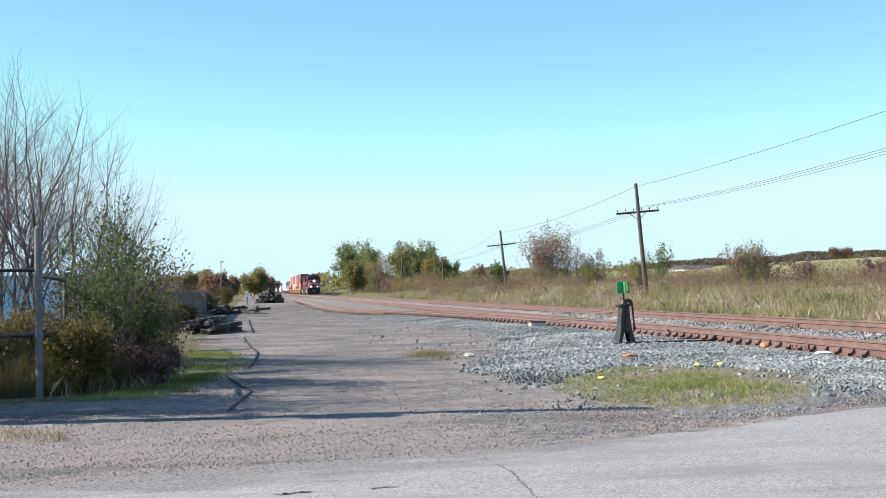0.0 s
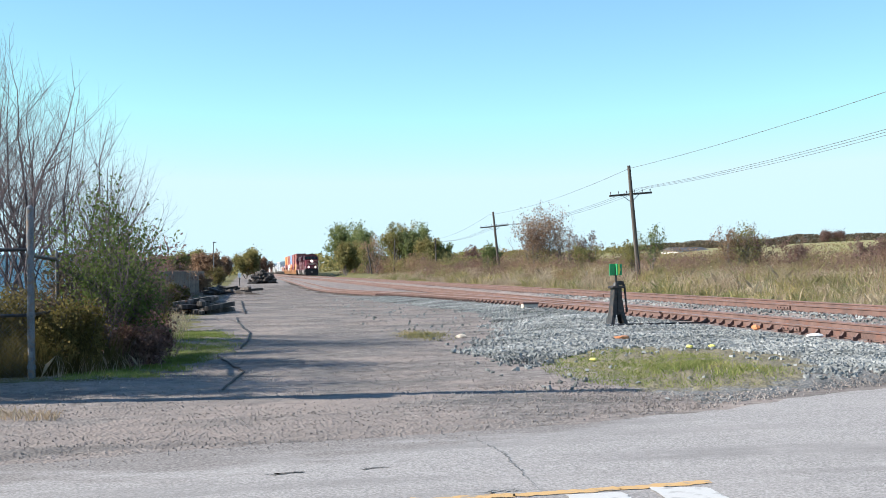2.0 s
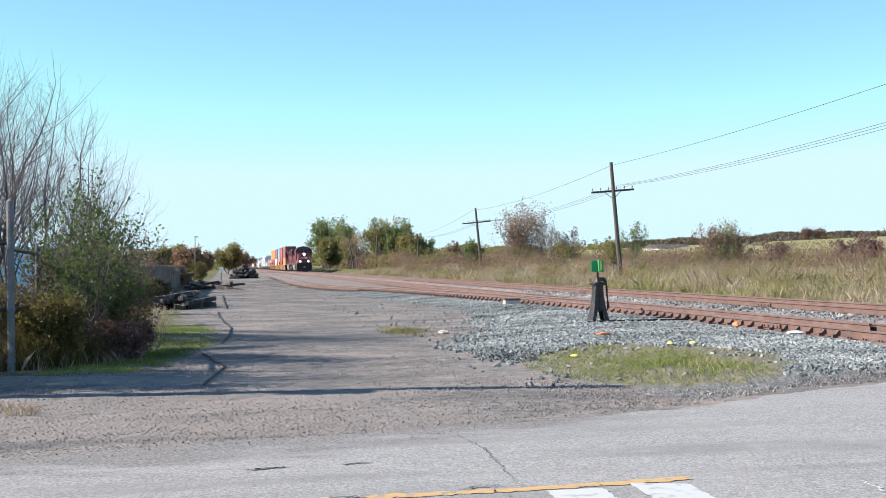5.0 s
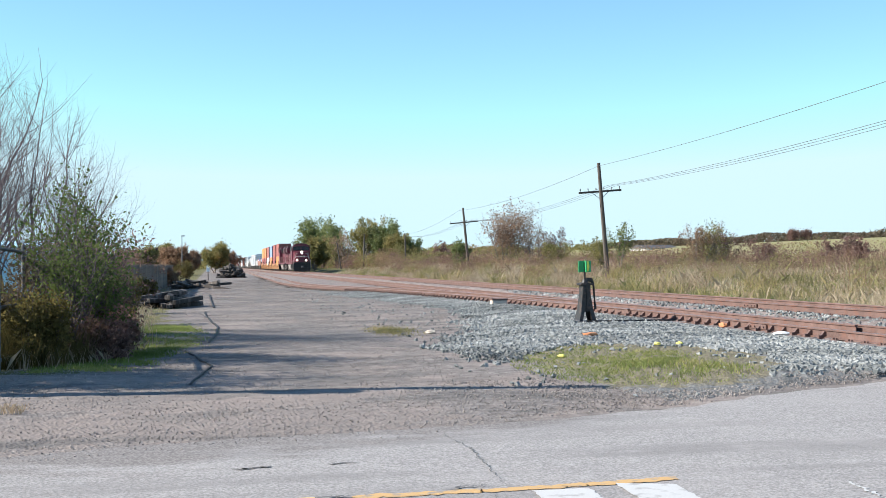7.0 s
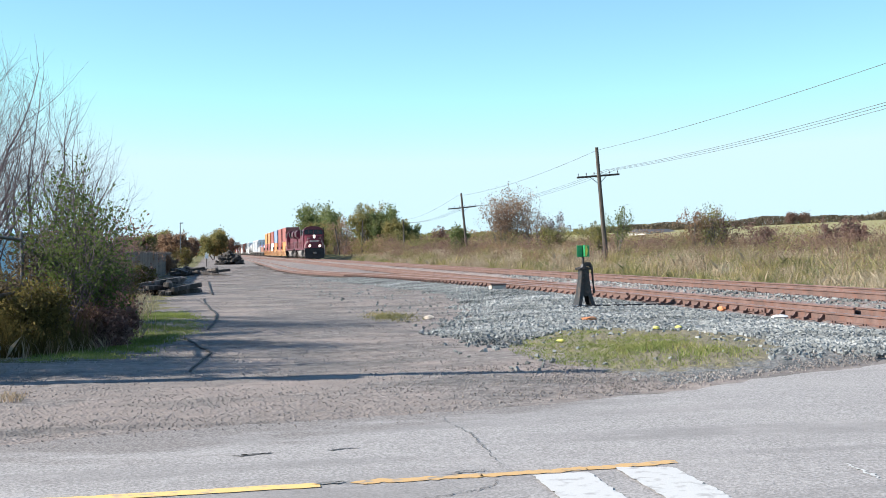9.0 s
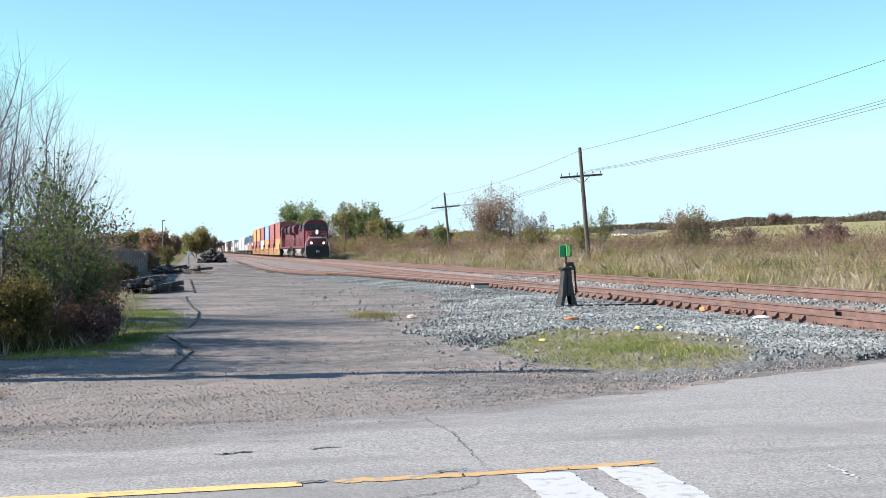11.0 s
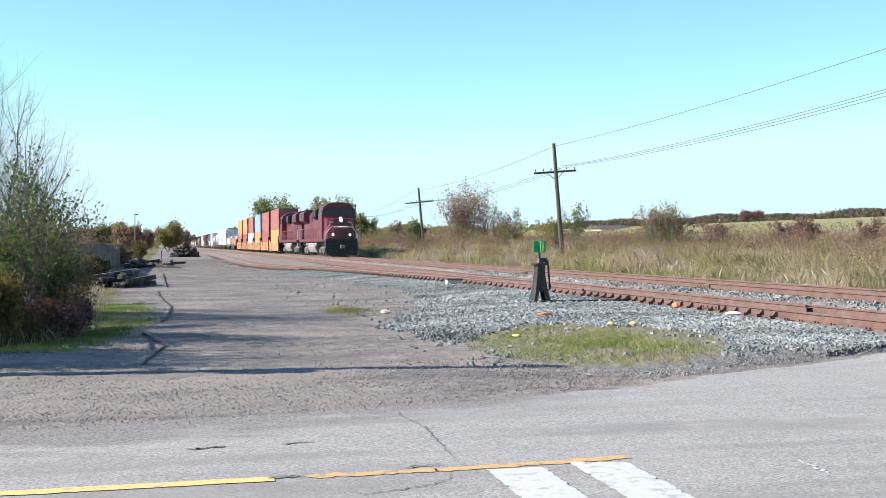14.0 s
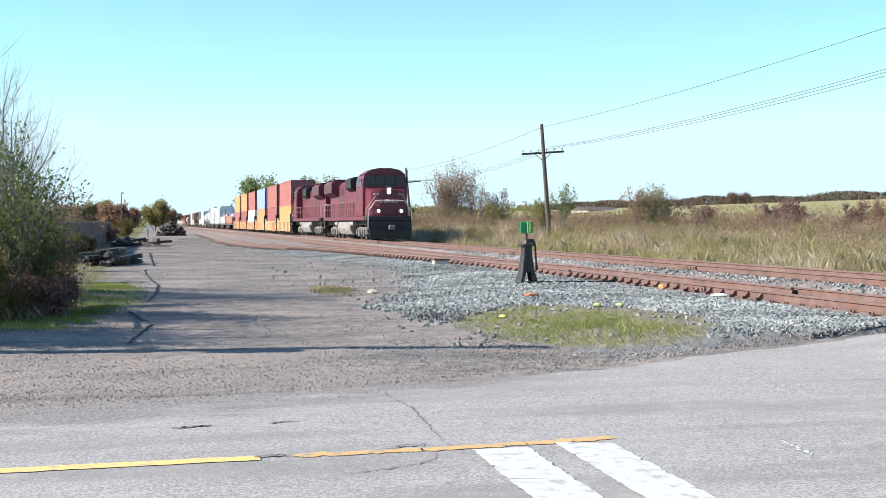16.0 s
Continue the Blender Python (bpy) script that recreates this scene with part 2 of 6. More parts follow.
LEAF_HEDGE = island("dull_hedge_leaves", [(0.0, (0.07, 0.058, 0.042)), (0.5, (0.135, 0.112, 0.08)), (1.0, (0.22, 0.18, 0.13))], 0.8, 0.3)
DRY_GRASS = island("dry_grass", [(0.0, (0.22, 0.165, 0.115)), (0.4, (0.38, 0.30, 0.215)), (0.75, (0.52, 0.43, 0.32)), (1.0, (0.60, 0.53, 0.42))], 0.8, 0.3)
WEEDS = island("yellowing_weeds", [(0.0, (0.14, 0.145, 0.065)), (0.4, (0.26, 0.24, 0.11)), (0.75, (0.40, 0.32, 0.15)), (1.0, (0.46, 0.37, 0.25))], 0.8, 0.3)
LAWN = island("green_grass", [(0.0, (0.12, 0.16, 0.04)), (0.5, (0.24, 0.29, 0.085)), (1.0, (0.40, 0.38, 0.18))], 0.7, 0.3)
LAWN_R = island("thin_green_grass", [(0.0, (0.11, 0.15, 0.04)), (0.4, (0.21, 0.25, 0.08)), (0.75, (0.33, 0.31, 0.13)), (1.0, (0.46, 0.4, 0.22))], 0.7, 0.3)


# ---- geometry helpers ----
def smooth(a, b, v):
    t = np.clip((v - a) / (b - a), 0, 1)
    return t * t * (3 - 2 * t)


def height(x, y):
    """The lie of the land: a flat lot, a low bank behind the tracks, a field that climbs."""
    x, y = np.asarray(x, float), np.asarray(y, float)
    h = 0.45 * smooth(18.0, 23.0, x) + 4.4 * smooth(36, 112, x) + 0.5 * smooth(30, 60, y) * smooth(20, 26, x)
    h = h + 0.30 * smooth(8.2, 11.4, x) * smooth(17.2, 14.5, y)
    return h + 0.035 * np.sin(x * 0.9 + 0.6 * np.sin(y * 0.35)) * np.sin(y * 0.55) * smooth(13, 17, y) * smooth(20, 12, np.abs(x - 4))


def mesh_object(name, verts, faces, material, parent=None):
    me = bpy.data.meshes.new(name)
    me.from_pydata(np.asarray(verts).tolist(), [], faces if isinstance(faces, list) else np.asarray(faces).tolist())
    for m in material if isinstance(material, (list, tuple)) else [material]:
        me.materials.append(m)
    ob = new(name, me)
    ob.parent = parent
    return ob


def part(name, bm, material, parent, label=""):
    me = bpy.data.meshes.new(name)
    bm.to_mesh(me)
    bm.free()
    me.materials.append(material)
    ob = new(name, me)
    ob.parent = parent
    return tagged(ob, label)


def share(name, me, parent, m):
    ob = new(name, me)
    ob.parent = parent
    ob.matrix_basis = m
    return ob


def thing(name, label, category, group="", m=None):
    ob = new(name)
    ob.empty_display_size = 0.3
    if m is not None:
        ob.matrix_basis = m
    return tagged(ob, label, category, group)


def box(bm, x0, x1, y0, y1, z0, z1, bevel=0.0, m=None):
    vs = bmesh.ops.create_cube(bm, size=1.0)["verts"]
    mt = Matrix.Translation(((x0 + x1) / 2, (y0 + y1) / 2, (z0 + z1) / 2)) @ Matrix.Diagonal((abs(x1 - x0), abs(y1 - y0), abs(z1 - z0), 1))
    bmesh.ops.transform(bm, matrix=(m @ mt if m is not None else mt), verts=vs)
    if bevel:
        es = {e for v in vs for e in v.link_edges}
        bmesh.ops.bevel(bm, geom=list(es), offset=bevel, segments=1, affect="EDGES")
    return bm


def rod(bm, a, b, r0, r1=None, seg=8):
    a, b = Vector(a), Vector(b)
    d = b - a
    m = Matrix.Translation((a + b) / 2) @ d.to_track_quat("Z", "Y").to_matrix().to_4x4()
    bmesh.ops.create_cone(bm, cap_ends=True, segments=seg, radius1=r0, radius2=r0 if r1 is None else r1, depth=d.length, matrix=m)
    return bm


def prism(bm, outline, axis, a, b):
    """A closed outline (two coordinates) swept along x or y from a to b."""
    def at(p, s):
        return (s, p[0], p[1]) if axis == "x" else (p[0], s, p[1])
    va = [bm.verts.new(at(p, a)) for p in outline]
    vb = [bm.verts.new(at(p, b)) for p in outline]
    k = len(outline)
    bm.faces.new(va), bm.faces.new(list(reversed(vb)))
    for i in range(k):
        bm.faces.new((va[i], vb[i], vb[(i + 1) % k], va[(i + 1) % k]))
    bmesh.ops.recalc_face_normals(bm, faces=bm.faces)
    return bm


class Geo:
    """Gathers tubes and leaves as plain arrays."""

    def __init__(self):
        self.v, self.f, self.n = [], [], 0

    def add(self, v, f):
        self.v.append(np.asarray(v, float))
        self.f.append(np.asarray(f) + self.n)
        self.n += len(v)

    def tube(self, pts, r0, r1, sides=4):
        pts = np.asarray(pts, float)
        k = len(pts)
        d = np.gradient(pts, axis=0)
        d /= np.linalg.norm(d, axis=1)[:, None] + 1e-9
        u = np.cross(d, [0.31, 0.84, 0.44])
        u /= np.linalg.norm(u, axis=1)[:, None] + 1e-9
        w = np.cross(d, u)
        ang = np.arange(sides) * 2 * np.pi / sides
        r = np.linspace(r0, r1, k)[:, None, None]
        ring = pts[:, None] + r * (np.cos(ang)[None, :, None] * u[:, None] + np.sin(ang)[None, :, None] * w[:, None])
        i, j = np.meshgrid(np.arange(k - 1), np.arange(sides), indexing="ij")
        a, b = i * sides + j, i * sides + (j + 1) % sides
        self.add(ring.reshape(-1, 3), np.stack([a, b, b + sides, a + sides], -1).reshape(-1, 4))

    def leaves(self, centres, size, rng, flat=1.0):
        c = np.asarray(centres, float)
        k = len(c)
        a, b = rng.normal(size=(k, 3)), rng.normal(size=(k, 3))
        a /= np.linalg.norm(a, axis=1)[:, None]
        b -= (a * b).sum(1)[:, None] * a
        b /= np.linalg.norm(b, axis=1)[:, None]
        s = size * rng.uniform(0.55, 1.35, (k, 1))
        q = np.stack([c - a * s, c + b * s * 0.55 * flat, c + a * s, c - b * s * 0.55 * flat], 1)
        self.add(q.reshape(-1, 3), np.arange(4 * k).reshape(k, 4))

    def blades(self, base, tall, wide, lean, rng):
        """Bent blades standing on the points of base."""
        k = len(base)
        az = rng.uniform(0, 2 * np.pi, k)
        side = np.stack([np.cos(az), np.sin(az), np.zeros(k)], 1)
        az2 = rng.uniform(0, 2 * np.pi, k)
        out = np.stack([np.cos(az2), np.sin(az2), np.zeros(k)], 1) * (lean * rng.uniform(0.2, 1.2, k))[:, None]
        t = (tall * rng.uniform(0.5, 1.15, k))[:, None]
        w = wide * rng.uniform(0.6, 1.3, (k, 1))
        up = np.array([0, 0, 1.0])
        p1 = base + up * t * 0.55 + out * t * 0.3
        p2 = base + up * t * 0.97 + out * t
        q = np.stack([base - side * w, base + side * w, p1 + side * w * 0.7, p2, p1 - side * w * 0.7], 1)
        self.add(q.reshape(-1, 3), np.arange(5 * k).reshape(k, 5))

    def done(self, name, material, parent=None):
        f = [r for a in self.f for r in a.tolist()]
        return mesh_object(name, np.concatenate(self.v), f, material, parent)


def grow(geo, rng, p, d, length, radius, depth, tips, up=0.25, kids=4, wob=0.16, split=0.55, sides=5):
    """A limb that wanders upwards and forks; thick limbs go to geo[0], twigs to geo[1]."""
    p, d = np.array(p, float), np.array(d, float)
    pts, n = [p], 5 if depth else 4
    wob = wob if depth else wob * 1.7
    for i in range(n):
        d = d + rng.normal(size=3) * wob + [0, 0, up * 0.35]
        d /= np.linalg.norm(d)
        pts.append(pts[-1] + d * length / n)
    pts = np.array(pts)
    geo[0 if depth > 1 else 1].tube(pts, radius, radius * (0.45 if depth else 0.3), max(3, sides))
    if depth == 0:
        tips.extend([pts[1], (pts[1] + pts[2]) / 2, pts[2], pts[3]])
        return
    for i in range(kids):
        t = rng.uniform(0.25, 1.0)
        q = pts[0] + 0 * d
        k = min(int(t * n), n - 1)
        q = pts[k] + (pts[k + 1] - pts[k]) * (t * n - k)
        side = rng.normal(size=3)
        side -= (side @ d) * d
        side /= np.linalg.norm(side) + 1e-9
        nd = d * (1 - split) + side * split + [0, 0, up * 0.4]
        grow(geo, rng, q, nd / np.linalg.norm(nd), length * rng.uniform(0.42, 0.68), radius * (1 - 0.55 * t) * 0.55, depth - 1, tips, up, kids, wob, split, sides - 1)
    grow(geo, rng, pts[-1], d, length * 0.55, radius * 0.45, depth - 1, tips, up, kids, wob, split, sides - 1)


# ---- ground, road and track ----
def build_ground():
    def axis(stops):
        out = []
        for a, b, k in stops:
            out.extend(np.linspace(a, b, k, endpoint=False))
        return np.array(out + [stops[-1][1]])
    xs = axis([(-2500, -200, 12), (-200, -14, 20), (-14, 24, 150), (24, 130, 40), (130, 2500, 14)])
    ys = axis([(-600, -10, 10), (-10, 10, 20), (10, 46, 150), (46, 140, 60), (140, 700, 30), (700, 4500, 14)])
    gx, gy = np.meshgrid(xs, ys)
    rng = np.random.default_rng(4)
    near = ((gx > -14) & (gx < 24) & (gy > 11) & (gy < 46))
    z = height(gx, gy) + near * rng.normal(0, 0.005, gx.shape)
    w, h = len(xs), len(ys)
    i, j = np.meshgrid(np.arange(w - 1), np.arange(h - 1))
    a = j * w + i
    ob = mesh_object("ground", np.stack([gx, gy, z], -1).reshape(-1, 3), np.stack([a, a + 1, a + w + 1, a + w], -1).reshape(-1, 4), GROUND)
    tagged(ob, "grey-brown gravel lot running out into dry grass and a pale field", "ground", kind="structure")


EDGE_X = [-60, -12, -5, -1.8, -0.4, 1.2, 2.3, 3.8, 5.3, 7.0, 10.3, 13, 60]
EDGE_Y = [6.0, 9.2, 10.7, 11.8, 12.25, 12.55, 12.8, 13.25, 13.9, 15.1, 16.3, 17.0, 24.0]


def build_road():
    xs = np.concatenate([np.linspace(-60, -6, 30), np.linspace(-5.9, 13, 190), np.linspace(13.2, 60, 30)])
    rng = np.random.default_rng(9)
    rag = np.convolve(rng.normal(0, 0.10, len(xs)), [0.1, 0.2, 0.4, 0.2, 0.1], "same")
    far = np.interp(xs, EDGE_X, EDGE_Y) + rag
    v = []
    rows = [0.0, 0.15, 0.4, 0.7, 0.8, 0.84, 0.88, 0.91, 0.935, 0.96, 0.985, 1.0]
    dusty = np.interp(xs, [-60, 0, 2.5, 4.5, 60], [2.6, 2.4, 1.2, 0.35, 0.3])
    dust = []
    for k in rows:
        y = -5 + (far + 5) * k
        v.append(np.stack([xs, y, height(xs, y) + (0.012 if k < 0.99 else -0.03)], 1))
        dust.append(np.clip(1.15 - (far - y) / dusty, 0, 1))
    n = len(xs)
    f = [[r * n + i, r * n + i + 1, (r + 1) * n + i + 1, (r + 1) * n + i] for r in range(len(rows) - 1) for i in range(n - 1)]
    ob = mesh_object("road", np.concatenate(v), f, ASPHALT)
    ob.data.attributes.new("dust", "FLOAT", "POINT").data.foreach_set("value", np.concatenate(dust).astype(np.float32))
    tagged(ob, "worn pale grey asphalt road with a crumbling edge", "road", kind="structure")


def strip(name, pts, width, material, label, z=0.018, ragged=0.0, seed=1, taper=False):
    """Paint or tar that follows a line over the road."""
    rng = np.random.default_rng(seed)
    p = np.array(pts, float)
    d = np.gradient(p, axis=0)
    d /= np.linalg.norm(d, axis=1)[:, None]
    s = np.stack([-d[:, 1], d[:, 0]], 1)
    w = width / 2 * (1 + rng.normal(0, ragged, (len(p), 2)))
    if taper:
        w *= np.sin(np.linspace(0.12, math.pi - 0.12, len(p)))[:, None]
    a, b = p + s * w[:, :1], p - s * w[:, 1:]
    q = np.concatenate([a, b])
    n = len(p)
    v = np.column_stack([q, height(q[:, 0], q[:, 1]) + z])
    return tagged(mesh_object(name, v, [[i, i + 1, n + i + 1, n + i] for i in range(n - 1)], material), label, "road marking", kind="structure")


def wander(pts, n, jitter, seed):
    rng = np.random.default_rng(seed)
    p = np.array(pts, float)
    t = np.linspace(0, len(p) - 1, n)
    q = np.stack([np.interp(t, np.arange(len(p)), p[:, k]) for k in (0, 1)], 1)
    return q + rng.normal(0, jitter, q.shape)


OCHRE_LINE = chipped_paint("faded_ochre_paint", (0.58, 0.36, 0.15), (0.28, 0.235, 0.19))


def build_markings():
    strip("road_marking", wander([(-30, 7.5), (-6, 8.68), (-1, 8.80), (0.74, 8.88)], 80, 0.006, 2), 0.17, YELLOW_LINE, "bright yellow painted edge line on asphalt", ragged=0.05)
    strip("road_marking", wander([(0.98, 8.9), (2.3, 8.97), (3.45, 9.13)], 50, 0.014, 3), 0.14, OCHRE_LINE, "faded ochre yellow line, cracked and worn", ragged=0.14, z=0.017)
    for x, s in ((2.475, 5), (3.135, 6)):
        strip("road_marking", wander([(x, 8.86 + 0.1 * (x - 2.5)), (x - 0.06, 7.2), (x - 0.12, 4.5)], 60, 0.006, s), 0.42, WHITE_LINE, "broad white painted crosswalk bar, edges flaking", ragged=0.03, z=0.021)
    strip("road_crack", wander([(2.22, 12.6), (2.23, 11.7), (2.26, 11.0), (2.21, 10.4), (2.2, 9.9), (2.13, 9.1)], 60, 0.018, 7), 0.011, TAR, "long dark crack in the asphalt", ragged=0.4, taper=True)
    strip("road_crack", wander([(0.72, 8.9), (0.98, 8.93)], 12, 0.018, 8), 0.05, TAR, "dark crack across the yellow line", z=0.024, ragged=0.5, taper=True)
    strip("road_crack", wander([(1.65, 9.05), (2.05, 9.12)], 14, 0.02, 9), 0.03, TAR, "short dark crack in the asphalt", z=0.024, ragged=0.5, taper=True)
    strip("road_crack", wander([(1.18, 8.25), (1.3, 8.2), (1.55, 8.3), (1.78, 8.42), (1.95, 8.6), (1.98, 8.8)], 40, 0.014, 10), 0.012, TAR, "branching dark crack in the asphalt", ragged=0.5, taper=True)
    strip("road_crack", wander([(0.15, 10.35), (0.3, 10.37), (0.52, 10.42)], 22, 0.03, 11), 0.05, TAR, "small dark pothole scar in the asphalt", ragged=0.5, taper=True)
    strip("road_crack", wander([(0.9, 10.4), (1.25, 10.47)], 14, 0.02, 12), 0.035, TAR, "small dark pothole scar in the asphalt", ragged=0.5, taper=True)
    strip("road_marking", wander([(4.62, 8.75), (4.55, 8.0)], 24, 0.012, 13), 0.032, WHITE_LINE, "worn scrap of white road paint", ragged=0.4, taper=True)


def stones(name, centres, size, material, label, seed):
    """Loose crushed stones, each a chipped block."""
    rng = np.random.default_rng(seed)
    k = len(centres)
    cube = np.array([(x, y, z) for x in (-1, 1) for y in (-1, 1) for z in (-1, 1)], float)
    s = np.asarray(size).reshape(-1, 1, 1) * rng.uniform(0.55, 1.35, (k, 1, 1)) * rng.uniform(0.6, 1.15, (k, 1, 3))
    v = cube[None] * s * rng.uniform(0.45, 1.1, (k, 8, 3))
    a, b = rng.uniform(0, 6.28, k), rng.uniform(-0.8, 0.8, k)
    ca, sa, cb, sb = np.cos(a), np.sin(a), np.cos(b), np.sin(b)
    x, y, z = v[..., 0], v[..., 1], v[..., 2]
    y, z = y * cb[:, None] - z * sb[:, None], y * sb[:, None] + z * cb[:, None]
    x, y = x * ca[:, None] - y * sa[:, None], x * sa[:, None] + y * ca[:, None]
    v = np.stack([x, y, z], -1) + centres[:, None]
    f = np.array([(0, 1, 3, 2), (4, 6, 7, 5), (0, 4, 5, 1), (2, 3, 7, 6), (0, 2, 6, 4), (1, 5, 7, 3)])
    f = (np.arange(k)[:, None, None] * 8 + f[None]).reshape(-1, 4)
    return tagged(mesh_object(name, v.reshape(-1, 3), f, material), label, "gravel", kind="stuff")


TOE_Y = [12, 14, 16, 20, 24.5, 30.5, 43, 53, 70, 900]
FORK_Y = [0, 34, 40, 47, 52, 57, 62, 67, 72, 77, 82, 87, 92, 100, 112, 150, 200, 400, 1500]
FORK_X = [0, 0, -0.22, -0.75, -1.2, -1.65, -2.1, -2.6, -3.2, -3.9, -4.55, -5.1, -5.5, -5.8, -5.9, -5.4, -4.6, -3.2, -3.0]
TOE_X = [6.0, 5.6, 5.2, 4.5, 4.2, 6.0, 8.4, 8.0, 6.3, 4.6]


def bed_height(x, y):
    """Top of the ballast: a low shoulder, the siding's bed, the higher main bed."""
    toe = np.interp(y, TOE_Y, TOE_X)
    z = 0.13 * smooth(toe, np.minimum(toe + 2.6, 11.0), x) + 0.20 * smooth(13.5, 14.3, x) - 0.36 * smooth(17.2, 18.6, x)
    z = z * smooth(15.4, 17.4, y - 0.12 * (x - 10)) + 0.30 * smooth(8.2, 11.4, x) * (1 - smooth(15.4, 17.4, y - 0.12 * (x - 10)))
    return z


def build_ballast():
    xs = np.concatenate([np.linspace(3.4, 11, 64), np.linspace(11.1, 19, 40)])
    ys = np.concatenate([np.linspace(13.5, 46, 160), np.linspace(46.4, 140, 100), np.linspace(142, 1500, 60)])
    gx, gy = np.meshgrid(xs, ys)
    rng = np.random.default_rng(3)
    z = bed_height(gx, gy) + rng.normal(0, 0.012, gx.shape) - 0.05 * smooth(0.3, -0.3, gx - np.interp(gy, TOE_Y, TOE_X)) + 0.004
    z -= 0.12 * smooth(0.35, 0.0, gy - np.interp(gx, EDGE_X, EDGE_Y))
    w = len(xs)
    i, j = np.meshgrid(np.arange(w - 1), np.arange(len(ys) - 1))
    a = (j * w + i)
    f = np.stack([a, a + 1, a + w + 1, a + w], -1).reshape(-1, 4)
    ob = mesh_object("ballast_bed", np.stack([gx, gy, z], -1).reshape(-1, 3), f, [BALLAST, TRACKBED])
    mid = (gx[:-1, :-1] > 11.2 + np.interp(gy[:-1, :-1], FORK_Y, FORK_X)).reshape(-1)
    for k, p in enumerate(ob.data.polygons):
        p.material_index = int(mid[k])
    tagged(ob, "bluish grey crushed-stone railway ballast bed", "ballast", kind="structure")
    rng = np.random.default_rng(5)

    def scatter(n, x0, x1, y0, y1, power):
        y = y0 + (y1 - y0) * rng.uniform(0, 1, n) ** power
        x = rng.uniform(x0, x1, n)
        return x, y
    x, y = scatter(120000, 3.6, 11.2, 14.0, 72, 1.5)
    toe = np.interp(y, TOE_Y, TOE_X)
    thin = np.sin(x * 2.1) * np.sin(y * 1.3) * 0.25
    keep = rng.uniform(0, 1, len(x)) < np.clip((x - toe) / 1.8 + 0.08 + thin * 0.7, 0.006, 1)
    patch = ((x - 6.65 - 0.11 * (y - 19.2)) / 2.0) ** 2 + ((y - 19.0) / 3.7) ** 2 + 0.25 * np.sin(x * 3) * np.sin(y * 2.2)
    keep &= (patch > 1) | (rng.uniform(0, 1, len(x)) < 0.05 * smooth(0.2, 1.0, patch))
    keep &= y > np.interp(x, EDGE_X, EDGE_Y) + 0.25 + rng.uniform(0.2, 1.5, len(x)) * (x < 9)
    keep &= (np.abs(y - 30.9) > 0.75) | (x < 8.85) | (rng.uniform(0, 1, len(x)) < 0.12)
    keep &= (x < 11.35 + np.interp(y, FORK_Y, FORK_X)) | (rng.uniform(0, 1, len(x)) < 0.1)
    keep &= (y > 16.4 + rng.normal(0, 0.35, len(x))) | (x > 8.6) | (rng.uniform(0, 1, len(x)) < 0.1)
    x, y = x[keep], y[keep]
    c = np.column_stack([x, y, np.maximum(bed_height(x, y), height(x, y)) + 0.012])
    stones("ballast_stones", c, 0.032, STONES, "loose pale blue-grey crushed ballast stones", 6)
    x, y = scatter(16000, 11.9, 18.2, 16, 60, 1.4)
    ok = ((x > 13.35) & (x < 14.6)) | (x > 16.4) | (rng.uniform(0, 1, len(x)) < 0.16)
    x, y = x[ok], y[ok]
    c = np.column_stack([x, y, bed_height(x, y) + 0.005])
    stones("trackbed_stones", c, 0.036, STONES, "grey stones between the rails and tracks", 7)
    x, y = scatter(52000, -3.0, 9.8, 11.2, 150, 1.9)
    cx, cy = scatter(420, -4.0, 9.5, 11.5, 140, 1.8)
    pick = rng.integers(0, 420, len(x))
    loose = rng.uniform(0, 1, len(x)) < 0.65
    x = np.where(loose, cx[pick] + rng.normal(0, 0.55, len(x)), x)
    y = np.where(loose, cy[pick] + rng.normal(0, 0.4, len(x)), y)
    keep = (y > np.interp(x, EDGE_X, EDGE_Y) - np.where(x < 2.5, 0.9, 0.15) * rng.uniform(0, 1, len(x)) ** 1.5)
    x, y = x[keep], y[keep]
    c = np.column_stack([x, y, height(x, y) + np.where(y < np.interp(x, EDGE_X, EDGE_Y), 0.014, 0.004)])
    stones("lot_gravel", c, 0.0046 + 0.00021 * y, PEBBLES, "fine grey-brown gravel strewn over the lot", 8)
    x, y = scatter(26000, 2.0, 11.5, 12.6, 17.6, 1.0)
    keep = (y > np.interp(x, EDGE_X, EDGE_Y) + rng.normal(0.12, 0.12, len(x))) & (rng.uniform(0, 1, len(x)) < np.clip((x - 2.5) / 6.5, 0.06, 1))
    keep &= (((x - 6.65 - 0.11 * (y - 19.0)) / 2.0) ** 2 + ((y - 19.0) / 3.5) ** 2) > 1
    x, y = x[keep], y[keep]
    c = np.column_stack([x, y, np.maximum(bed_height(x, y), height(x, y)) + 0.006])
    stones("roadside_gravel", c, 0.0105, PEBBLES, "small dark gravel between road and ballast", 18)


RAIL = [(-0.07, 0), (0.07, 0), (0.07, 0.014), (0.011, 0.03), (0.011, 0.135), (0.036, 0.145), (0.036, 0.172), (0.028, 0.18), (-0.028, 0.18), (-0.036, 0.172), (-0.036, 0.145), (-0.011, 0.135), (-0.011, 0.03), (-0.07, 0.014)]


def rail(track, x, z, y0, y1, name="rail"):
    bm = bmesh.new()
    prism(bm, [(x + u, z - 0.18 + v) for u, v in RAIL], "y", y0, y1)
    ob = part(name, bm, RUST, track)
    ob.data.materials.append(RAILHEAD)
    for p in ob.data.polygons:
        if p.normal.z > 0.9 and p.center.z > z - 0.005:
            p.material_index = 1
    return ob


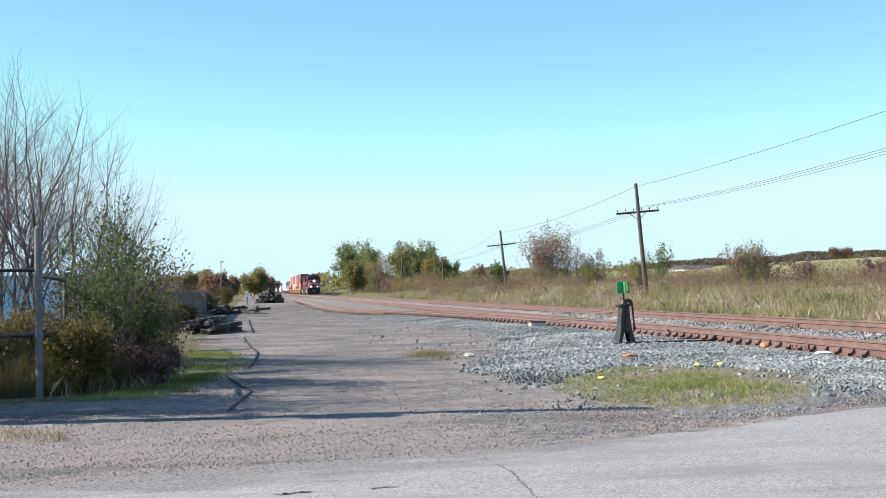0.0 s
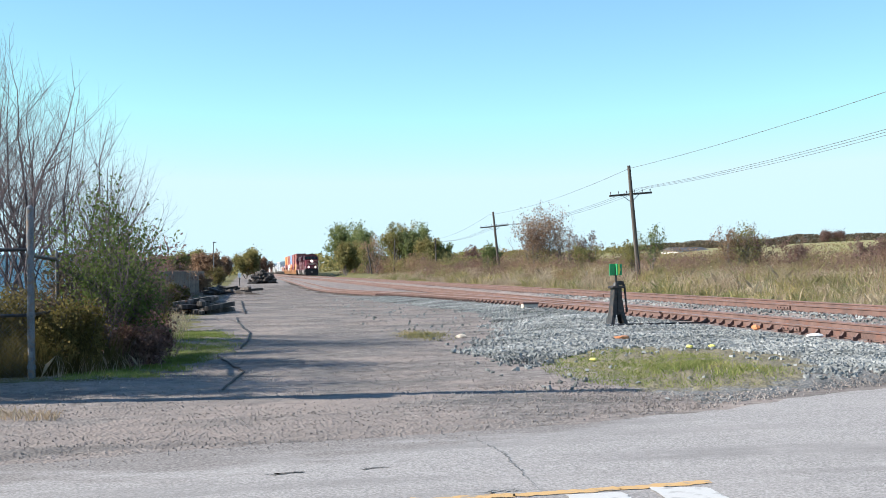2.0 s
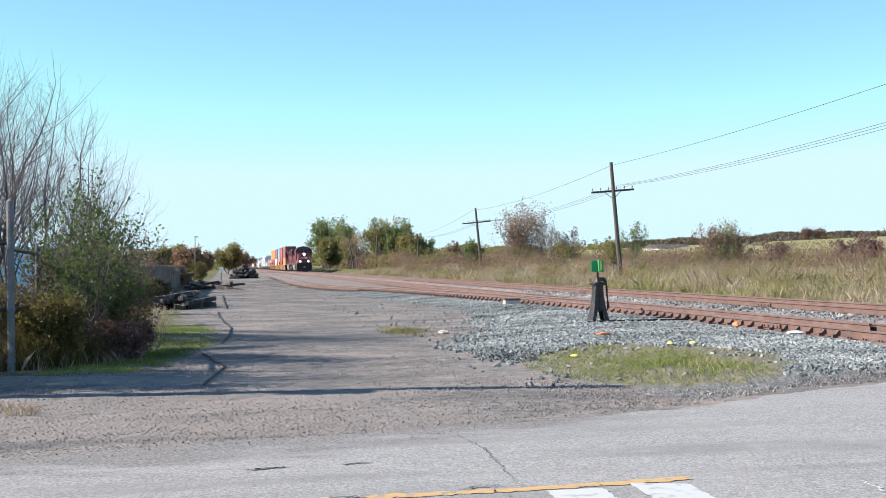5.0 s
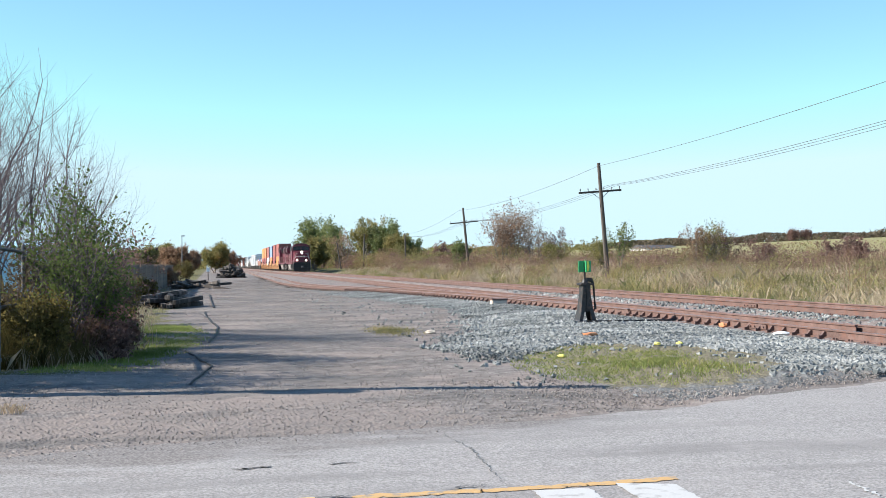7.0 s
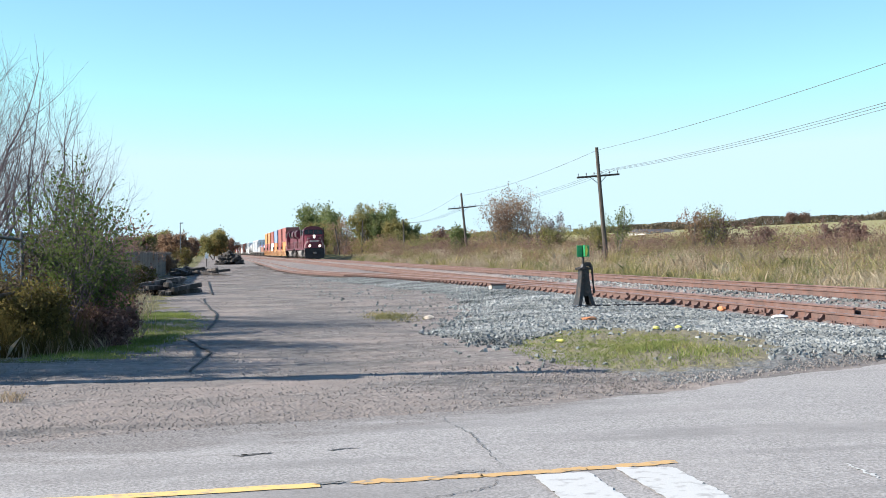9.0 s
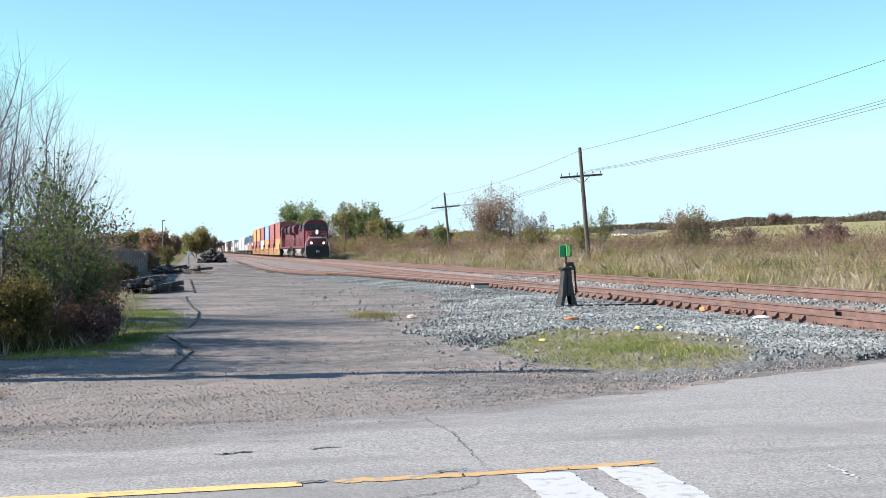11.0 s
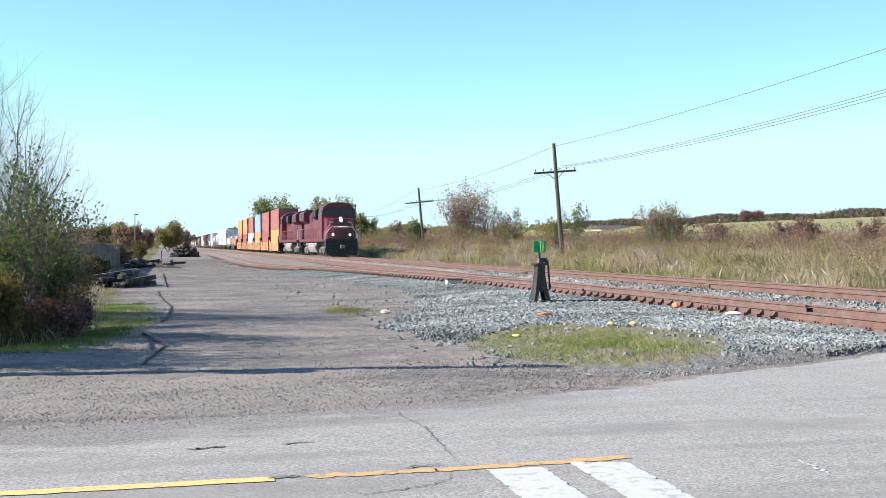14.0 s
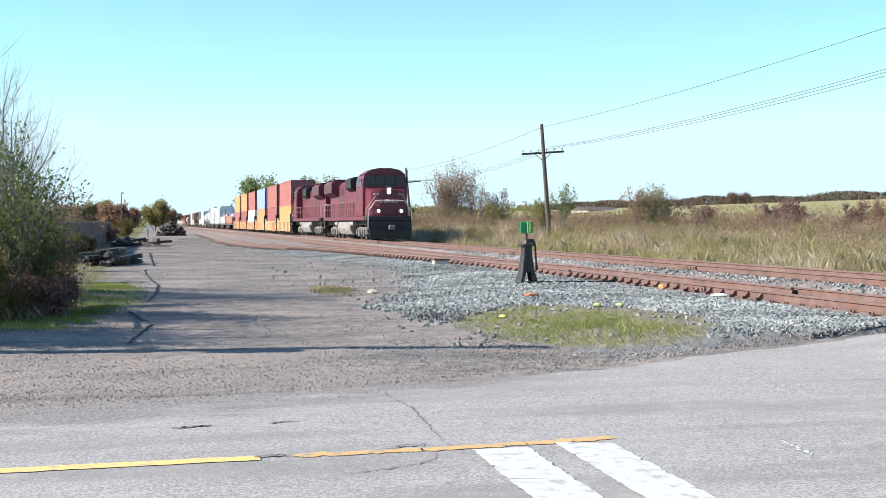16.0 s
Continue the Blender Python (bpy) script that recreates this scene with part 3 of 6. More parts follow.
def curved_rail(track, shift, z, y0, y1, name="rail"):
    """A rail that follows the fork to the lot side; z falls a little on the way."""
    ys = np.concatenate([np.arange(y0, 125, 2.5), np.linspace(125, y1, 30)])
    xs = np.interp(ys, FORK_Y, FORK_X)
    xs = np.convolve(np.pad(xs, 2, "edge"), np.ones(5) / 5, "valid") + shift
    n = len(RAIL)
    v = [(x + a, y, z - 0.18 + b - 0.10 * float(smooth(60, 100, y))) for x, y in zip(xs, ys) for a, b in RAIL]
    f = [[i * n + k, (i + 1) * n + k, (i + 1) * n + (k + 1) % n, i * n + (k + 1) % n] for i in range(len(ys) - 1) for k in range(n)]
    f += [list(range(n)), [(len(ys) - 1) * n + k for k in reversed(range(n))]]
    ob = mesh_object(name, v, f, [RUST, RAILHEAD], track)
    for i in range(len(ys) - 1):
        for k in (6, 7, 8):
            ob.data.polygons[i * n + k].material_index = 1
    return ob


def build_tracks():
    tie_mesh = bpy.data.meshes.new("tie")
    bm = box(bmesh.new(), -1.3, 1.3, -0.11, 0.11, -0.15, 0, 0.012)
    bm.to_mesh(tie_mesh)
    bm.free()
    tie_mesh.materials.append(TIE)
    brace = bmesh.new()
    box(brace, -0.20, 0.10, -0.09, 0.09, 0.0, 0.022)
    prism(brace, [(-0.19, 0.02), (-0.04, 0.02), (-0.015, 0.145), (-0.05, 0.15), (-0.10, 0.085)], "y", -0.04, 0.04)
    box(brace, -0.185, -0.145, -0.075, -0.045, 0.0, 0.075)
    brace_mesh = bpy.data.meshes.new("rail_brace")
    brace.to_mesh(brace_mesh)
    brace.free()
    brace_mesh.materials.append(RUST)
    plate = box(bmesh.new(), -0.17, 0.17, -0.09, 0.09, 0.0, 0.02)
    box(plate, -0.13, -0.10, -0.07, -0.04, 0.02, 0.055)
    box(plate, -0.13, -0.10, 0.04, 0.07, 0.02, 0.055)
    box(plate, 0.10, 0.13, -0.02, 0.02, 0.02, 0.055)
    plate_mesh = bpy.data.meshes.new("tie_plate")
    plate.to_mesh(plate_mesh)
    plate.free()
    plate_mesh.materials.append(RUST)
    bar = box(bmesh.new(), -0.03, 0.03, -0.42, 0.42, 0.03, 0.13, 0.008)
    for k in (-0.33, -0.12, 0.12, 0.33):
        rod(bar, (-0.06, k, 0.08), (-0.02, k, 0.08), 0.02, seg=6)
    bar_mesh = bpy.data.meshes.new("joint_bar")
    bar.to_mesh(bar_mesh)
    bar.free()
    bar_mesh.materials.append(RUST)
    rng = random.Random(12)
    fork = tagged(thing("track", "rusty diverging track that curves away from the switch", "railway track"), kind="structure")
    for shift in (11.80, 13.24):
        curved_rail(fork, shift, 0.328, 34.6, 600)
    y, far_v, far_f = 35.2, [], []
    while y < 260:
        dx, drop = float(np.interp(y, FORK_Y, FORK_X)), 0.10 * float(smooth(60, 100, y))
        turn = -math.degrees(math.atan2(float(np.interp(y + 2, FORK_Y, FORK_X)) - dx, 2.0))
        if y < 112:
            share("tie", tie_mesh, fork, pose(12.52 + dx + rng.uniform(-0.08, 0.08), y + rng.uniform(-0.03, 0.03), 0.123 - drop, 0, 0, turn + rng.uniform(-1, 1)))
            share("rail_brace" if y < 76 else "tie_plate", brace_mesh if y < 76 else plate_mesh, fork, pose(11.80 + dx, y, 0.128 - drop, 0, 0, turn))
        else:
            b0 = len(far_v)
            far_v += [(12.52 + dx + sx * 1.3, y + sy * 0.11, 0.123 - drop + sz) for sz in (-0.15, 0) for sx, sy in ((-1, -1), (1, -1), (1, 1), (-1, 1))]
            far_f += [[b0 + q for q in face] for face in ((4, 5, 6, 7), (0, 1, 5, 4), (1, 2, 6, 5), (2, 3, 7, 6), (3, 0, 4, 7))]
        y += 0.58
    tagged(mesh_object("distant_ties", far_v, far_f, TIE, fork), kind="stuff")
    for jy in (44.5, 58.0, 72.0):
        share("joint_bar", bar_mesh, fork, pose(11.77 + float(np.interp(jy, FORK_Y, FORK_X)), jy, 0.148, 0, 0, 6))
    for label, cx, head, rails in (("rusty siding track with worn rails on dark wooden ties", 12.52, 0.32, (11.80, 13.24)),
                                   ("rusty main railway track on a raised ballast bed", 15.48, 0.52, (14.745, 16.215))):
        track = tagged(thing("track", label, "railway track"), kind="structure")
        for rx in rails:
            rail(track, rx, head, -40, 1500)
        near = head < 0.4
        step, y, k = 0.58, 16.6, 0
        far_v, far_f = [], []
        while y < 260:
            if k < 150:
                longer = 1.0 if not (30.2 < y < 31.6 and near) else 1.75
                m = pose(cx - (0.95 if longer > 1 else 0) + rng.uniform(-0.06, 0.06), y + rng.uniform(-0.03, 0.03), head - 0.2, 0, rng.uniform(-0.6, 0.6), rng.uniform(-1.2, 1.2))
                share("tie", tie_mesh, track, m @ Matrix.Diagonal((longer, 1, 1, 1)))
                if near and 22.5 < y < 35:
                    share("rail_brace", brace_mesh, track, pose(rails[0], y, head - 0.2))
                else:
                    share("tie_plate", plate_mesh, track, pose(rails[0], y, head - 0.2))
            else:
                b0 = len(far_v)
                far_v += [(cx + sx * 1.3, y + sy * 0.11, head - 0.2 + sz) for sz in (-0.15, 0) for sx, sy in ((-1, -1), (1, -1), (1, 1), (-1, 1))]
                far_f += [[b0 + q for q in face] for face in ((4, 5, 6, 7), (0, 1, 5, 4), (1, 2, 6, 5), (2, 3, 7, 6), (3, 0, 4, 7))]
            y += step
            k += 1
        tagged(mesh_object("distant_ties", far_v, far_f, TIE, track), kind="stuff")
        for jy in ((26.0,) if near else (33.0, 51.0)):
            share("joint_bar", bar_mesh, track, pose(rails[0] - 0.03, jy, head - 0.18))
        if near:
            rail(track, 13.10, 0.315, 24.2, 47.0, "guard_rail")
            rail(track, 11.93, 0.315, 27.5, 35.0, "switch_point")
            bm = bmesh.new()
            for q in (31.0, 32.2):
                rod(bm, (9.6, q, 0.16), (13.2, q, 0.16), 0.02, seg=6)
            part("throw_rod", bm, BLACK_IRON, track)


def build_switch_stand():
    st = thing("switch_stand", "black cast-iron switch stand with a green and yellow target", "switch stand", m=pose(9.44, 31.3, 0.14, 0, 0, 8))
    # four flaring faces with a ribbed front and an arched foot
    bm = bmesh.new()
    levels = [(0.0, 0.27, 0.22), (0.06, 0.225, 0.18), (0.3, 0.165, 0.14), (0.7, 0.115, 0.105), (1.0, 0.085, 0.085)]
    for s in (-1, 1):
        for (z0, a0, b0), (z1, a1, b1) in zip(levels, levels[1:]):
            for t in (-1, 1):
                p = [bm.verts.new(v) for v in ((s * a0, t * b0, z0), (s * (a0 - 0.09), t * b0, z0), (s * max(0.0, a1 - 0.105 - 0.1 * (z1 > 0.5)), t * b1, z1), (s * a1, t * b1, z1))]
                bm.faces.new(p)
            q = [bm.verts.new(v) for v in ((s * a0, -b0, z0), (s * a0, b0, z0), (s * a1, b1, z1), (s * a1, -b1, z1))]
            bm.faces.new(q)
    for y in (-0.115, 0.115):
        prism(bm, [(-0.13, 0.34), (-0.05, 0.26), (0.05, 0.26), (0.13, 0.34), (0.09, 1.0), (-0.09, 1.0)], "y", y - 0.012, y + 0.012)
        prism(bm, [(-0.022, 0.3), (0.022, 0.3), (0.018, 1.0), (-0.018, 1.0)], "y", y * 1.15 - 0.012, y * 1.15 + 0.012)
    bmesh.ops.recalc_face_normals(bm, faces=bm.faces)
    part("body", bm, BLACK_IRON, st)
    bm = box(bmesh.new(), -0.30, 0.30, -0.26, 0.26, -0.02, 0.02, 0.01)
    part("base_plate", bm, BLACK_IRON, st)
    bm = box(bmesh.new(), -0.17, 0.17, -0.15, 0.15, 0.93, 0.985, 0.012)
    rod(bm, (0, 0, 0.98), (0, 0, 1.08), 0.10, 0.05, 10)
    part("top_casting", bm, BLACK_IRON, st)
    part("mast", rod(bmesh.new(), (0, 0, 1.0), (0, 0, 1.52), 0.028, seg=8), BLACK_IRON, st)
    bm = box(bmesh.new(), 0.02, 0.20, -0.05, 0.05, 1.02, 1.12, 0.012)
    rod(bm, (0.17, 0, 1.08), (0.24, 0, 0.95), 0.05, 0.035, 8)
    rod(bm, (0.24, 0, 0.96), (0.285, 0, 0.4), 0.028, 0.022, 8)
    rod(bm, (0.283, 0, 0.45), (0.29, 0, 0.32), 0.034, 0.034, 8)
    part("throw_lever", bm, BLACK_IRON, st)
    tg = part("target", box(bmesh.new(), -0.175, 0.175, -0.012, 0.012, 1.26, 1.555, 0.004), GREEN_TARGET, st, "green square target plate")
    bm = bmesh.new()
    prism(bm, [(0.03, 1.27), (0.10, 1.29), (0.125, 1.41), (0.10, 1.54), (0.03, 1.555)], "y", -0.022, -0.013)
    part("reflector", bm, YELLOW_TARGET, tg, "bright yellow reflective stripe")
    bm = box(bmesh.new(), -0.012, 0.012, -0.12, 0.12, 1.27, 1.555, 0.003)
    part("cross_target", bm, GREEN_TARGET, st)


build_ground()
build_road()
build_markings()
build_ballast()
build_switch_stand()


# ---- the train ----
CRIMSON = surface("crimson_loco_paint", (0.105, 0.010, 0.024), (0.155, 0.02, 0.038), 1.2, 14, 0.42, 0, 0.05, 0.003, (0.10, 0.024, 0.032))
LOCO_BLACK = surface("sooty_black", (0.006, 0.006, 0.007), (0.02, 0.018, 0.018), 1.5, 18, 0.6, 0, 0.2, 0.004)
UNDER = surface("grimy_truck_grey", (0.07, 0.063, 0.06), (0.21, 0.19, 0.182), 2, 15, 0.7, 0, 0.3, 0.006, (0.04, 0.035, 0.033))
TANK_GREY = surface("dusty_fuel_tank", (0.20, 0.185, 0.18), (0.33, 0.305, 0.295), 1.5, 12, 0.6, 0, 0.15, 0.004, (0.17, 0.14, 0.13))
HANDRAIL = surface("pale_handrail", (0.40, 0.34, 0.33), (0.55, 0.49, 0.47), 3, 20, 0.5)
SIDE_RAIL = surface("dull_red_handrail", (0.16, 0.075, 0.075), (0.26, 0.14, 0.135), 3, 20, 0.55)
GLASS_DARK = surface("dark_cab_glass", (0.008, 0.01, 0.018), (0.014, 0.018, 0.03), 1, 5, 0.25, bumps=0)
GRILLE = surface("radiator_grille", (0.03, 0.025, 0.026), (0.09, 0.07, 0.07), 3, 40, 0.6, 0, 0.5, 0.01)
HEAD_GLOW, DITCH_GLOW = glow("headlight_glow", (1.0, 0.90, 0.76), 60), glow("ditch_light_glow", (1.0, 0.85, 0.68), 40)
NUMBER_WHITE = surface("number_paint", (0.35, 0.30, 0.29), (0.45, 0.4, 0.38), 5, 30, 0.6)
WHEEL_STEEL = surface("wheel_steel", (0.05, 0.042, 0.04), (0.13, 0.11, 0.10), 3, 20, 0.6, 0.4, 0.2, 0.004)
WELL_YELLOW = surface("ochre_well_car", (0.44, 0.24, 0.115), (0.56, 0.34, 0.185), 1.0, 12, 0.6, 0, 0.1, 0.004, (0.36, 0.2, 0.11))
PAINTS = {
    "brick red": surface("brick_red_container", (0.26, 0.085, 0.08), (0.35, 0.125, 0.115), 0.8, 10, 0.55, 0, 0.1, 0.004, (0.24, 0.08, 0.065)),
    "dark red": surface("dark_red_container", (0.21, 0.06, 0.065), (0.29, 0.095, 0.095), 0.8, 10, 0.55, 0, 0.1, 0.004),
    "orange": surface("orange_container", (0.60, 0.19, 0.08), (0.72, 0.27, 0.13), 0.8, 10, 0.55, 0, 0.1, 0.004, (0.5, 0.17, 0.06)),
    "amber": surface("amber_container", (0.56, 0.21, 0.075), (0.66, 0.28, 0.12), 0.8, 10, 0.55, 0, 0.1, 0.004),
    "pale blue": surface("pale_blue_container", (0.17, 0.24, 0.42), (0.26, 0.34, 0.52), 0.8, 10, 0.55, 0, 0.1, 0.004),
    "blue": surface("blue_container", (0.05, 0.09, 0.28), (0.09, 0.14, 0.38), 0.8, 10, 0.55, 0, 0.1, 0.004),
    "white": surface("white_container", (0.68, 0.69, 0.70), (0.80, 0.81, 0.82), 0.8, 10, 0.55, 0, 0.1, 0.004, (0.55, 0.54, 0.52)),
    "grey": surface("grey_car", (0.26, 0.26, 0.27), (0.42, 0.42, 0.43), 0.8, 10, 0.6, 0, 0.1, 0.004, (0.22, 0.2, 0.19)),
    "rust brown": surface("rust_brown_car", (0.20, 0.085, 0.06), (0.32, 0.15, 0.11), 0.8, 10, 0.7, 0, 0.1, 0.004),
    "black": LOCO_BLACK,
}
TRAIN_X, RAIL_TOP = 15.48, 0.52
cars, wheelsets = [], []


def wheel_mesh(r):
    bm = bmesh.new()
    rod(bm, (-0.9, 0, 0), (0.9, 0, 0), 0.09, seg=8)
    for s in (-1, 1):
        rod(bm, (s * 0.68, 0, 0), (s * 0.71, 0, 0), r + 0.03, r + 0.03, 22)
        rod(bm, (s * 0.71, 0, 0), (s * 0.82, 0, 0), r, r * 0.99, 22)
        for q in range(5):
            a = q * 2 * math.pi / 5
            rod(bm, (s * 0.825, 0.55 * r * math.cos(a), 0.55 * r * math.sin(a)), (s * 0.845, 0.55 * r * math.cos(a), 0.55 * r * math.sin(a)), 0.07, seg=6)
    me = bpy.data.meshes.new("wheelset")
    bm.to_mesh(me)
    bm.free()
    me.materials.append(WHEEL_STEEL)
    return me


LOCO_WHEEL, CAR_WHEEL = wheel_mesh(0.53), wheel_mesh(0.44)


def wheelset(car, y, r, me, parent_y=0.0):
    ob = share("wheelset", me, car, pose(0, y, r))
    wheelsets.append((ob, car, y, r))
    return ob


def truck(car, y, r, axles, material, me, keyed=True):
    """A bogie: side frames, springs and its wheelsets."""
    half = (len(axles) - 1) * (axles[1] - axles[0]) / 2 + 0.55
    bm = bmesh.new()
    for s in (-1, 1):
        prism(bm, [(y - half, r - 0.12), (y - half, r + 0.2), (y - half * 0.5, r + 0.36), (y + half * 0.5, r + 0.36), (y + half, r + 0.2), (y + half, r - 0.12), (y + half * 0.5, r - 0.02), (y - half * 0.5, r - 0.02)], "x", s * 0.92, s * 1.08)
        for a in axles:
            box(bm, s * 0.9, s * 1.16, y + a - 0.17, y + a + 0.17, r - 0.2, r + 0.16, 0.03)
        for k in range(len(axles) - 1):
            c = y + (axles[k] + axles[k + 1]) / 2
            for q in (-0.12, 0.12):
                rod(bm, (s * 1.1, c + q, r - 0.2), (s * 1.1, c + q, r + 0.2), 0.085, seg=8)
            box(bm, s * 0.95, s * 1.17, c - 0.3, c + 0.3, r - 0.28, r - 0.18, 0.02)
    box(bm, -0.95, 0.95, y - 0.3, y + 0.3, r, r + 0.35)
    part("truck_frame", bm, material, car)
    for a in axles:
        if keyed:
            wheelset(car, y + a, r, me)
        else:
            share("wheelset", me, car, pose(0, y + a, r))


def polyline(bm, pts, r=0.018, seg=5):
    for a, b in zip(pts, pts[1:]):
        rod(bm, a, b, r, seg=seg)
    return bm


def locomotive(label, y_front, reverse=False, lit=True):
    """A six-axle road diesel; its own front looks along -y, its face is the plane y = 0."""
    car = thing("locomotive", label, "locomotive", "train", pose(TRAIN_X, y_front, RAIL_TOP))
    if reverse:
        car.matrix_basis = pose(TRAIN_X, y_front, RAIL_TOP, 0, 0, 180)
    cars.append(car)
    L = 21.6
    part("frame", box(box(bmesh.new(), -1.5, 1.5, -0.35, L, 1.32, 1.62, 0.03), -1.1, 1.1, 0.2, L - 0.4, 1.05, 1.32), LOCO_BLACK, car)
    bm = bmesh.new()
    for s in (-1, 1):
        box(bm, s * 1.505, s * 1.525, 0.9, L - 0.9, 1.36, 1.60)
    part("frame_stripe", bm, CRIMSON, car)
    # wide nose, bevelled in plan, with a sloping top
    bm = bmesh.new()
    out = [(-1.18, 0.25), (-0.55, 0.0), (0.55, 0.0), (1.18, 0.25), (1.38, 1.5), (-1.38, 1.5)]
    lo = [bm.verts.new((x, y, 1.62)) for x, y in out]
    tops = [3.28, 3.42, 3.42, 3.28, 3.55, 3.55]
    hi = [bm.verts.new((x * 0.985, y + 0.04, z)) for (x, y), z in zip(out, tops)]
    bm.faces.new(list(reversed(lo))), bm.faces.new(hi)
    for i in range(6):
        bm.faces.new((lo[i], lo[(i + 1) % 6], hi[(i + 1) % 6], hi[i]))
    bmesh.ops.bevel(bm, geom=list(bm.edges), offset=0.05, segments=2, affect="EDGES")
    nose = part("nose", bm, CRIMSON, car)
    part("nose_door", box(bmesh.new(), -0.36, 0.30, -0.012, 0.03, 1.72, 2.95, 0.01), CRIMSON, nose)
    # cab
    bm = bmesh.new()
    prism(bm, [(-1.52, 1.62), (1.52, 1.62), (1.52, 3.9), (1.40, 4.42), (0.95, 4.72), (0.4, 4.84), (-0.4, 4.84), (-0.95, 4.72), (-1.40, 4.42), (-1.52, 3.9)], "y", 1.45, 4.25)
    bmesh.ops.bevel(bm, geom=list(bm.edges), offset=0.05, segments=2, affect="EDGES")
    cab = part("cab", bm, CRIMSON, car)
    bm = bmesh.new()
    prism(bm, [(-1.43, 4.44), (1.43, 4.44), (0.97, 4.76), (0.4, 4.88), (-0.4, 4.88), (-0.97, 4.76)], "y", 1.36, 3.4)
    part("cab_roof", bm, CRIMSON, cab)
    for x0, x1 in ((-1.36, -0.72), (-0.66, -0.04), (0.04, 0.66), (0.72, 1.36)):
        bm = bmesh.new()
        top0, top1 = 4.36 - 0.25 * max(0, abs(x0) - 0.9), 4.36 - 0.25 * max(0, abs(x1) - 0.9)
        prism(bm, [(x0, 3.68), (x1, 3.68), (x1, top1), (x0, top0)], "y", 1.405, 1.46)
        part("windshield", bm, GLASS_DARK, cab, "dark glass windshield pane")
    for s in (-1, 1):
        for y0, y1, z1 in ((2.05, 2.75, 4.3), (2.95, 3.6, 4.3)):
            part("side_window", box(bmesh.new(), s * 1.50, s * 1.535, y0, y1, 3.6, z1 - 0.1, 0.01), GLASS_DARK, cab, "dark side window")
        part("cab_door", box(bmesh.new(), s * 1.50, s * 1.53, 3.72, 4.18, 1.7, 3.9, 0.01), CRIMSON, cab)
    # lights
    hs = part("headlight_housing", box(bmesh.new(), -0.19, 0.19, -0.06, 0.12, 3.02, 3.60, 0.02), LOCO_BLACK, car)
    for z in (3.22, 3.40):
        part("headlight", rod(bmesh.new(), (0, -0.085, z), (0, -0.055, z), 0.09, seg=16), HEAD_GLOW if lit else GLASS_DARK, hs, "glowing round headlight" if lit else "unlit round headlight")
    for s in (-1, 1):
        dh = part("ditch_light_housing", box(bmesh.new(), s * 0.76 - 0.15, s * 0.76 + 0.15, -0.42, -0.15, 1.80, 2.12, 0.03), LOCO_BLACK, car)
        part("ditch_light", rod(bmesh.new(), (s * 0.76, -0.45, 1.96), (s * 0.76, -0.415, 1.96), 0.08, seg=16), DITCH_GLOW if lit else GLASS_DARK, dh, "glowing ditch light" if lit else "unlit ditch light")
    # number boards as plain pale bars on the nose corners
    for x0 in (-1.02, 0.66):
        b2 = bmesh.new()
        for k in range(3):
            box(b2, x0 + k * 0.13, x0 + k * 0.13 + 0.08, 0.02, 0.16, 3.02, 3.13)
        part("number_bars", b2, NUMBER_WHITE, nose, "row of pale number bars")
    b2 = bmesh.new()
    for k in range(5):
        box(b2, -0.62 + k * 0.26, -0.44 + k * 0.26, -0.03, 0.02, 2.52, 2.74)
    part("lettering_bars", b2, NUMBER_WHITE, nose, "pale bars of worn lettering")
    # pilot, plow, coupler, steps
    bm = bmesh.new()
    prism(bm, [(-1.48, 1.32), (1.48, 1.32), (1.48, 0.62), (1.3, 0.14), (-1.3, 0.14), (-1.48, 0.62)], "y", -0.42, -0.2)
    for s in (-1, 1):
        prism(bm, [(s * 0.0, 0.12), (s * 1.35, 0.12), (s * 1.42, 0.75), (s * 0.0, 0.75)], "y", -0.62, -0.42)
    part("pilot", bm, LOCO_BLACK, car, "black pilot with snow plow")
    bm = box(bmesh.new(), -0.14, 0.14, -1.05, -0.4, 0.75, 1.0, 0.03)
    box(bm, -0.2, 0.2, -1.2, -0.9, 0.72, 1.04, 0.05)
    part("coupler", bm, UNDER, car)
    for s in (-1, 1):
        for k in range(4):
            part("step", box(bmesh.new(), s * 1.12, s * 1.52, -0.35 + 0.12 * k, 0.05 + 0.12 * k, 0.35 + 0.34 * k, 0.39 + 0.34 * k), LOCO_BLACK, car)
            part("step", box(bmesh.new(), s * 1.12, s * 1.52, L - 0.6 - 0.1 * k, L - 0.2 - 0.1 * k, 0.35 + 0.34 * k, 0.39 + 0.34 * k), LOCO_BLACK, car)
    bm = bmesh.new()
    for s in (-1, 1):
        polyline(bm, [(s * 1.46, -0.4, 0.75), (s * 1.46, -0.4, 1.95), (s * 0.98, -0.36, 2.62), (s * 0.50, -0.32, 2.66)], 0.03)
        polyline(bm, [(s * 1.46, 0.45, 1.6), (s * 1.46, 0.42, 2.1), (s * 0.95, -0.2, 2.95)], 0.026)
    polyline(bm, [(-0.5, -0.32, 2.66), (0.5, -0.32, 2.66)], 0.026)
    part("front_handrail", bm, HANDRAIL, car, "pale front handrails")
    part("antenna_mast", rod(bmesh.new(), (1.55, 1.9, 3.2), (1.60, 1.9, 4.75), 0.06, seg=6), LOCO_BLACK, car)
    # long hood
    bm = bmesh.new()
    prism(bm, [(-0.95, 1.62), (0.95, 1.62), (0.95, 4.05), (0.72, 4.32), (-0.72, 4.32), (-0.95, 4.05)], "y", 4.25, L - 0.55)
    hood = part("long_hood", bm, CRIMSON, car)
